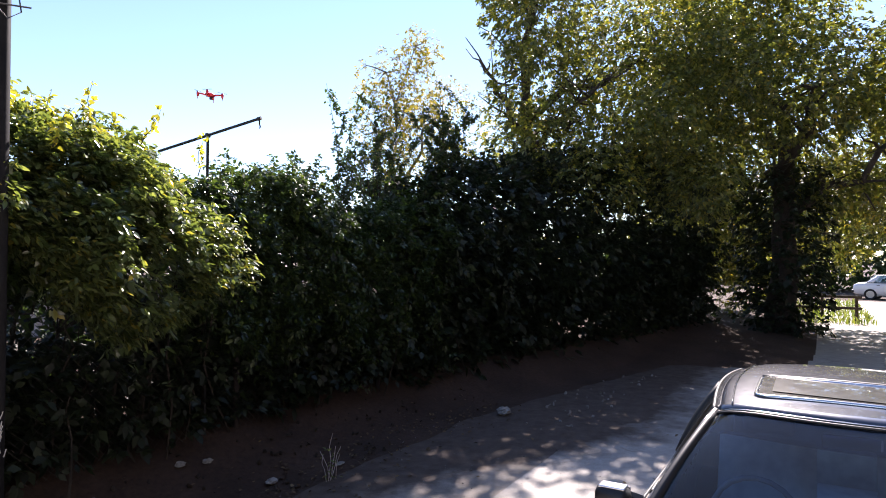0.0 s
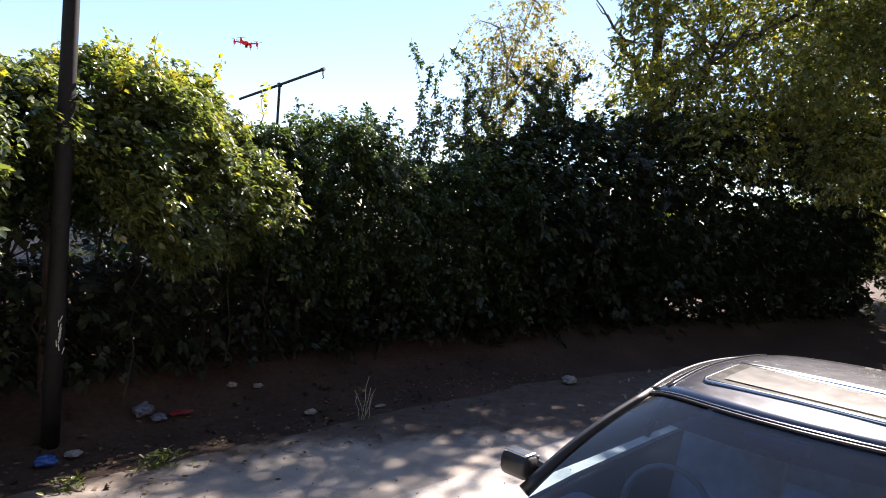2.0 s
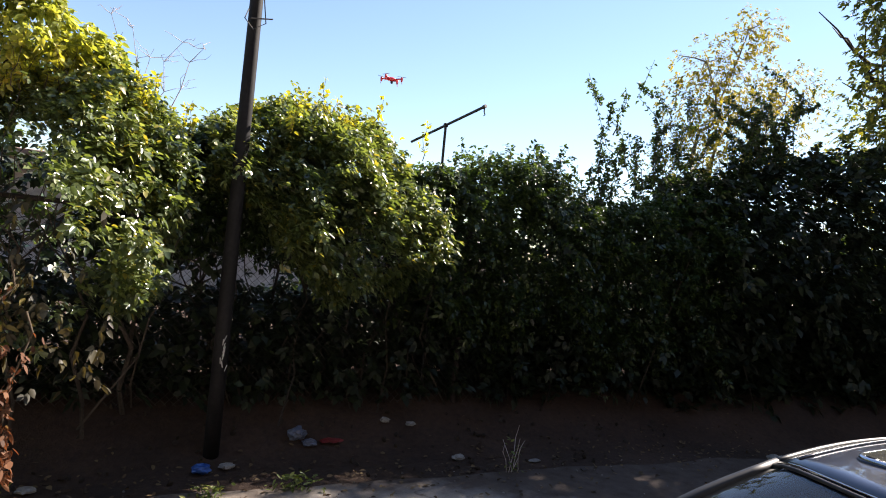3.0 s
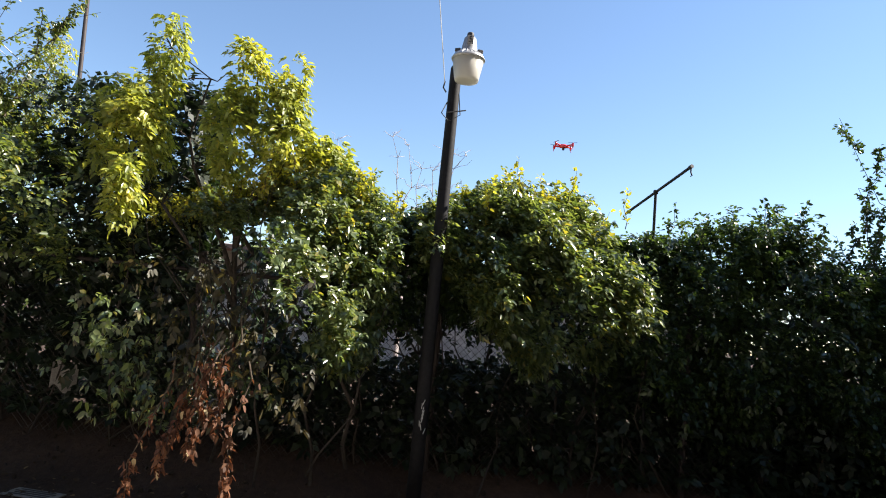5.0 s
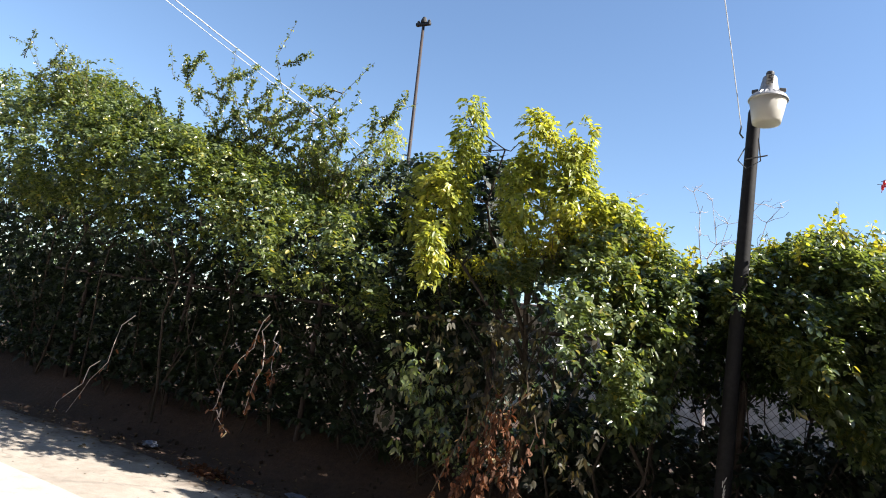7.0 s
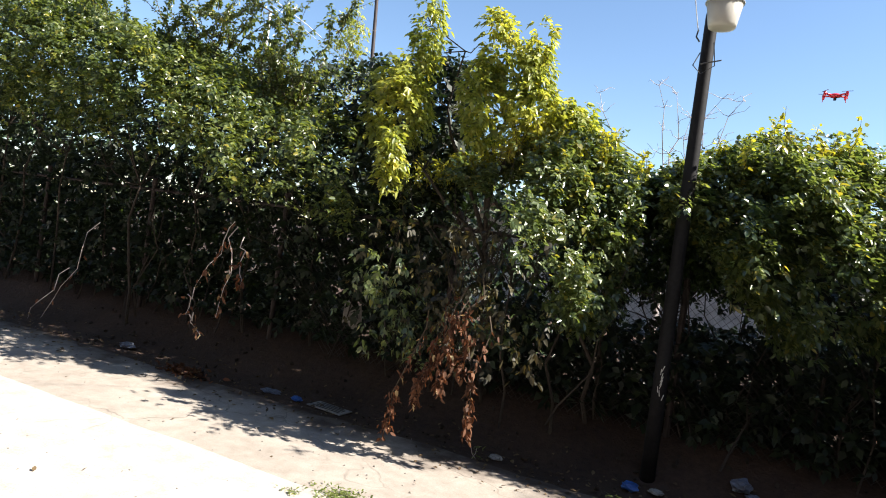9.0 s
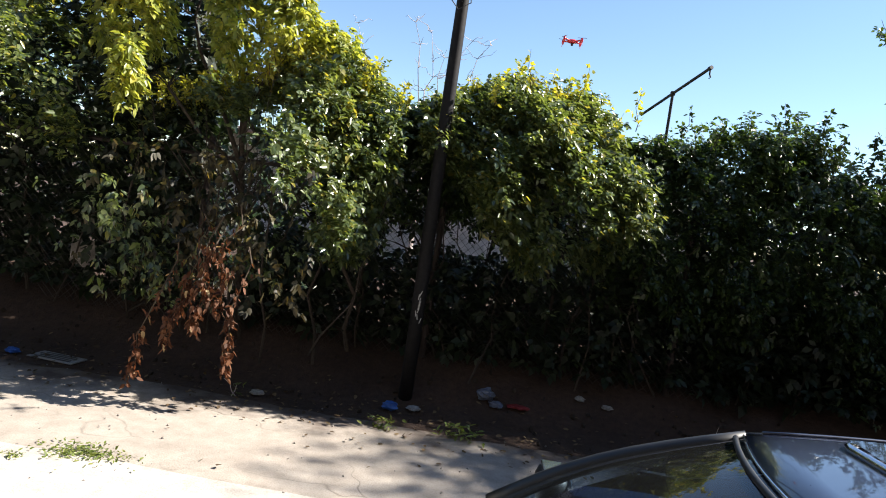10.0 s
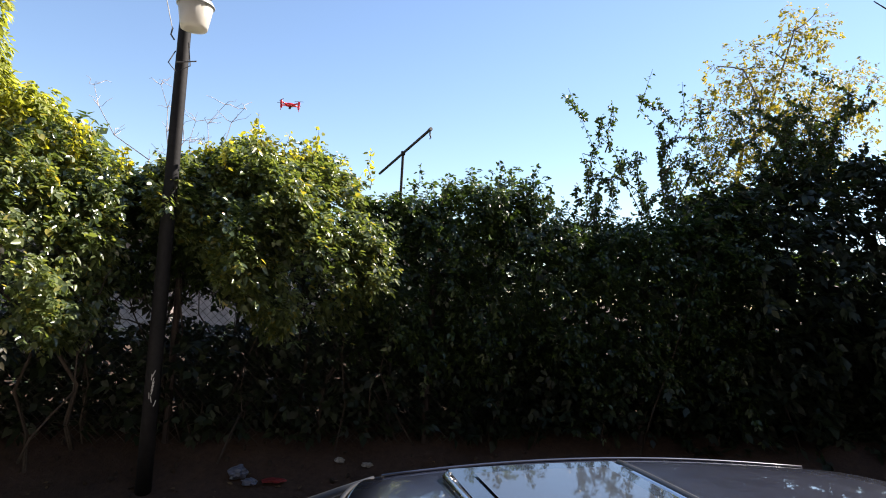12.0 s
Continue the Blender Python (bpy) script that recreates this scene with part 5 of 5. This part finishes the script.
leaves("foliage", *sprays(q, o, rng.uniform(0.4, 0.7, len(q))), "dark_leaf", far_bush, simple=True)
verge = thing("verge_grass", (27.0, 0.0, 0.0), "sunlit dry green grass at the road's far end", "grass", kind="stuff")
k = 2600
q = np.stack([rng.uniform(24, 38, k), rng.uniform(0.0, 6, k), np.full(k, 0.02)], 1)
up = unit(rng.normal(0, 0.45, (k, 3)) + np.array([0, 0, 1.0]))
leaves("blade", q, unit(rng.normal(0, 1, (k, 3)) * np.array([1, 1, 0.1])), up, rng.uniform(0.15, 0.4, k), "weed_leaf", verge, 0.07, 0.2)


# ---- dry hanging vines ----
def dry_vine(loc, strands, label, leaf=0.046, bare=False):
    ob = thing("dry_vine", loc, label, "vine")
    for a, b, n_ in strands:
        n_ = n_ if bare else round(n_ * 1.7)
        pts = wander(a, b, 6, 0.035, rs)
        part("stem", tube(pts, [0.007, 0.006, 0.006, 0.005, 0.004, 0.003, 0.002], 5), "dead_twig" if bare else "twig", ob)
        if n_:
            u = rng.random(n_) ** 0.45 * 5.99
            i = u.astype(int)
            P = np.array([tuple(q_) for q_ in pts])
            q = P[i] + (P[i + 1] - P[i]) * (u - i)[:, None] + rng.normal(0, 0.022, (n_, 3))
            out = unit(rng.normal(0, 0.5, (n_, 3)) + np.array([0, 0, -1.0]))
            leaves("dry_leaf", q, unit(rng.normal(0, 1, (n_, 3))), out, rng.uniform(0.6, 1.3, n_) * leaf, "dry_leaf", ob, 0.3, 0.3)
    return ob


dry_vine((0.35, 5.01, 1.5), [((0.10, 5.06, 1.3), (-0.12, 4.96, 0.16), 70), ((0.43, 5.06, 1.5), (0.16, 4.91, 0.5), 120), ((0.47, 5.01, 1.4), (0.36, 4.91, 0.62), 110), ((0.65, 5.06, 1.3), (0.62, 4.96, 0.33), 90),
                            ((0.55, 5.06, 1.6), (0.5, 4.96, 0.8), 90), ((0.25, 5.11, 1.5), (0.20, 5.01, 0.75), 60)], "brown withered vine strands hanging from the creeper")
dry_vine((-2.53, 5.3, 1.6), [((-2.48, 5.4, 1.75), (-2.78, 5.25, 1.0), 20), ((-2.78, 5.25, 1.0), (-2.75, 5.2, 0.72), 8), ((-2.75, 5.2, 0.72), (-2.53, 5.15, 0.5), 14), ((-2.43, 5.4, 1.7), (-2.38, 5.2, 0.75), 26), ((-2.33, 5.4, 1.6), (-2.11, 5.2, 1.1), 26)],
         "bare withered branch drooping from the thicket", 0.06, True)
dry_vine((-4.9, 5.4, 1.5), [((-4.75, 5.5, 1.5), (-5.2, 5.2, 0.25), 6), ((-5.0, 5.35, 0.9), (-5.45, 5.2, 0.2), 4)], "pale bare branch leaning out of the thicket", 0.05, True)


# ---- weeds ----
def weed(loc, label, r, n_, leaf, height, stalks=0):
    ob = thing("weed", (*loc, ground_height(*loc)), label, "weed")
    z = ground_height(*loc) + 0.015
    q = np.stack([loc[0] + rng.normal(0, r, n_), loc[1] + rng.normal(0, r * 0.55, n_), z + height * rng.random(n_)], 1)
    leaves("leaf", q, unit(rng.normal(0, 0.5, (n_, 3)) + np.array([0, 0, 1.0])), unit(rng.normal(0, 1, (n_, 3)) + np.array([0, 0, 0.3])), rng.uniform(0.6, 1.2, n_) * leaf, "weed_leaf", ob, 0.2, 0.1)
    for i in range(stalks):
        a = Vector((loc[0] + rs.gauss(0, 0.02), loc[1], z - 0.03))
        part("stalk", tube(wander(a, a + Vector((rs.gauss(0, 0.1), rs.gauss(0, 0.05), height * rs.uniform(0.9, 1.5))), 4, 0.012, rs), [0.004, 0.004, 0.003, 0.003, 0.002], 4), "dead_twig", ob)
    return ob


weed((0.2, 3.98), "flat green weed growing in a road joint", 0.12, 420, 0.032, 0.022)
weed((-0.12, 3.8), "small flat weed in a road joint", 0.04, 50, 0.03, 0.015)
weed((1.83, 5.3), "small green weed at the asphalt edge", 0.06, 60, 0.05, 0.08)
weed((2.45, 5.35), "small green weed at the asphalt edge", 0.09, 90, 0.055, 0.1)
weed((4.36, 5.4), "dry branching weed stalk at the asphalt edge", 0.05, 34, 0.045, 0.3, 6)
weed((0.55, 5.45), "tiny pale sprig at the asphalt edge", 0.03, 14, 0.05, 0.12, 2)

# ---- litter ----
def crumple(name, loc, size, mat, label, cat="litter", seed=0.0, lift=0.35):
    bm = bmesh.new()
    bmesh.ops.create_icosphere(bm, subdivisions=3, radius=1.0)
    for v in bm.verts:
        k_ = 1 + 0.45 * noise.noise(v.co * 2.2 + Vector((seed, 0, 0))) + 0.15 * noise.noise(v.co * 6 + Vector((0, seed, 0)))
        v.co = v.co * k_
    lowest = min(v.co.z for v in bm.verts)
    z = ground_height(loc[0], loc[1])
    for v in bm.verts:
        v.co = Vector((loc[0] + v.co.x * size[0], loc[1] + v.co.y * size[1], z + 0.004 + (v.co.z - lowest) * size[2]))
    me_ob = part(name, bm, mat)
    return tagged(me_ob, label, cat)


crumple("plastic_bag", (2.62, 6.19), (0.08, 0.07, 0.055), "bag", "crumpled pale plastic bag on the bank", "bag", 1.0)
crumple("plastic_bag", (2.72, 6.12), (0.06, 0.05, 0.03), "bag", "scrap of white plastic bag on the bank", "bag", 4.0)
crumple("scrap", (2.92, 6.15), (0.1, 0.05, 0.018), "red_wrap", "flattened red wrapper lying beside the plastic bag", "wrapper", 7.0)
crumple("scrap", (1.80, 5.78), (0.07, 0.05, 0.035), "blue", "crumpled blue wrapper at the lamp post's foot", "wrapper", 2.0)
crumple("scrap", (2.0, 5.85), (0.06, 0.05, 0.02), "paper", "crumpled paper scrap near the lamp post", "paper", 3.0)
crumple("scrap", (-1.53, 5.6), (0.06, 0.045, 0.025), "blue", "crumpled blue wrapper in the hedge's shade", "wrapper", 5.0)
crumple("scrap", (-1.9, 5.64), (0.12, 0.06, 0.02), "bag", "flattened pale blue wrapper in the hedge's shade", "wrapper", 6.0)
crumple("scrap", (-4.3, 5.75), (0.1, 0.07, 0.04), "bag", "crumpled pale wrapper in the hedge's shade", "wrapper", 8.0)
crumple("scrap", (7.45, 5.1), (0.09, 0.08, 0.05), "paper", "crumpled white paper at the verge", "paper", 9.0)
crumple("scrap", (0.68, 5.6), (0.06, 0.045, 0.022), "paper", "small crumpled paper under the creeper", "paper", 10.0)
crumple("scrap", (4.04, 5.8), (0.06, 0.04, 0.025), "paper", "small white litter at the bank's foot", "paper", 11.0)
crumple("scrap", (4.75, 5.6), (0.06, 0.03, 0.012), "paper", "flat pale paper scrap beside the dry weed", "paper", 12.0)
crumple("scrap", (3.5, 6.35), (0.045, 0.035, 0.025), "paper", "pale litter on the dark bank", "paper", 13.0)
crumple("scrap", (3.75, 6.3), (0.05, 0.03, 0.02), "paper", "pale litter on the dark bank", "paper", 14.0)
paper = thing("newspaper", (-1.15, 5.65, 0.02), "folded printed newspaper lying at the hedge's foot", "newspaper")
gz = ground_height(-1.15, 5.65)
part("sheet", block((0.44, 0.2, 0.012), (-1.15, 5.65, gz + 0.014), 0.003, -6), "paper", paper)
for i in range(4):
    part("print_bar", block((0.36 - 0.05 * (i % 2), 0.018, 0.003), (-1.15, 5.585 + 0.042 * i, gz + 0.0225), 0, -6), "ink", paper)
# ragged pale sheet for a whitish patch at the fence
part_ob = part("board", patch(lambda u, v: Vector((-1.74 + 0.26 * u, 6.56 - 0.03 * math.sin(3 * u), 0.73 + 0.24 * v + 0.04 * math.sin(7 * u))), 8, 6, 0.012), "stone")
tagged(part_ob, "ragged pale sheet at the wire fence", "board")


def rubble(name, xs, ys, n_, lo, hi, label, seed, mat="stone"):
    r_ = random.Random(seed)
    bm = bmesh.new()
    for i in range(n_):
        x, y, s = r_.uniform(*xs), r_.uniform(*ys), r_.uniform(lo, hi)
        m4 = Matrix.Translation((x, y, ground_height(x, y) + s * 0.3 + 0.01)) @ Euler((r_.uniform(0, 6), r_.uniform(0, 6), r_.uniform(0, 6))).to_matrix().to_4x4() @ Matrix.Diagonal((s, s * r_.uniform(0.5, 0.9), s * r_.uniform(0.35, 0.6), 1))
        out = bmesh.ops.create_icosphere(bm, subdivisions=1, radius=1.0, matrix=m4)
        for v in out["verts"]:
            v.co += Vector((r_.gauss(0, 1), r_.gauss(0, 1), r_.gauss(0, 1))) * s * 0.12
    return tagged(part(name, bm, mat), label, "rubble", kind="stuff")


rubble("rubble", (7.0, 11.5), (4.0, 4.9), 45, 0.015, 0.045, "scattered pale broken stones along the verge", 3)
rubble("gravel", (-6.0, 7.0), (3.0, 5.6), 420, 0.004, 0.014, "fine scattered gravel on the verge", 4)
rubble("clods", (-6.0, 7.0), (5.5, 6.6), 300, 0.01, 0.035, "dry clods of soil on the bank", 5, "clod")
fallen = thing("fallen_leaves", (0.0, 5.5, 0.02), "scattered dry fallen leaves along the hedge's foot", "leaves", kind="stuff")
k = 1500
fx = rng.uniform(-7, 8, k)
fy = 5.55 + rng.normal(0, 0.35, k) - np.where(rng.random(k) < 0.04, rng.uniform(0, 3.0, k), 0)
fz = np.array([ground_height(float(a), float(b)) for a, b in zip(fx, fy)]) + 0.022
leaves("leaf", np.stack([fx, fy, fz], 1), unit(rng.normal(0, 0.3, (k, 3)) + np.array([0, 0, 1.0])), unit(rng.normal(0, 1, (k, 3)) * np.array([1, 1, 0.15])), rng.uniform(0.025, 0.06, k), "litter", fallen, 0.3, 0.0)
pile = thing("fallen_leaves", (-2.9, 5.4, 0.02), "small heap of withered brown leaves at the road edge", "leaves", kind="stuff")
k = 240
q = np.stack([-2.9 + rng.normal(0, 0.16, k), 5.4 + rng.normal(0, 0.05, k), 0.02 + 0.06 * rng.random(k)], 1)
leaves("leaf", q, unit(rng.normal(0, 0.6, (k, 3)) + np.array([0, 0, 1.0])), unit(rng.normal(0, 1, (k, 3))), rng.uniform(0.04, 0.09, k), "dry_leaf", pile, 0.28, 0.0)

# ---- small quadcopter in the air ----
D = Vector((2.82, 5.2, 3.16))
drone = thing("toy_quadcopter", D, "small red toy quadcopter hovering before the hedge", "drone")
bm = bmesh.new()
bmesh.ops.create_icosphere(bm, subdivisions=3, radius=1.0)
for v in bm.verts:
    v.co = D + Vector((v.co.x * 0.05, v.co.y * 0.035, v.co.z * 0.02))
part("hull", bm, "red", drone, smooth=True)
part("camera_pod", block((0.022, 0.022, 0.03), D + Vector((0, -0.01, -0.028)), 0.006), "rotor", drone)
for sx in (-1, 1):
    for sy in (-1, 1):
        hub = D + Vector((sx * 0.08, sy * 0.06, 0.008))
        boom = part("boom", tube([D + Vector((sx * 0.03, sy * 0.02, 0)), hub], [0.009, 0.006], 8), "red", drone, smooth=True)
        part("motor_pod", spun([(0.0, -0.03), (0.008, -0.028), (0.012, -0.01), (0.011, 0.012), (0.0, 0.014)], hub, 10), "red", boom, smooth=True)
        bm = block((0.085, 0.009, 0.0015), hub + Vector((0, 0, 0.017)), 0, 25 * sx + 40 * sy)
        part("rotor", bm, "rotor", boom)
        part("leg", tube([hub + Vector((0, 0, -0.02)), hub + Vector((sx * 0.006, 0, -0.05))], 0.003, 5), "red", boom)

drone.scale = (0.8, 0.8, 0.8)

# ---- unseen wall added behind the camera, keeps sky light off the hedge ----
tagged(part("sky_block_wall", block((70, 0.4, 17.0), (2.0, -6.5, 8.5), 0.02), "bark_wall"), "unseen brown wall added behind the camera to cut sky light", "wall", kind="structure")
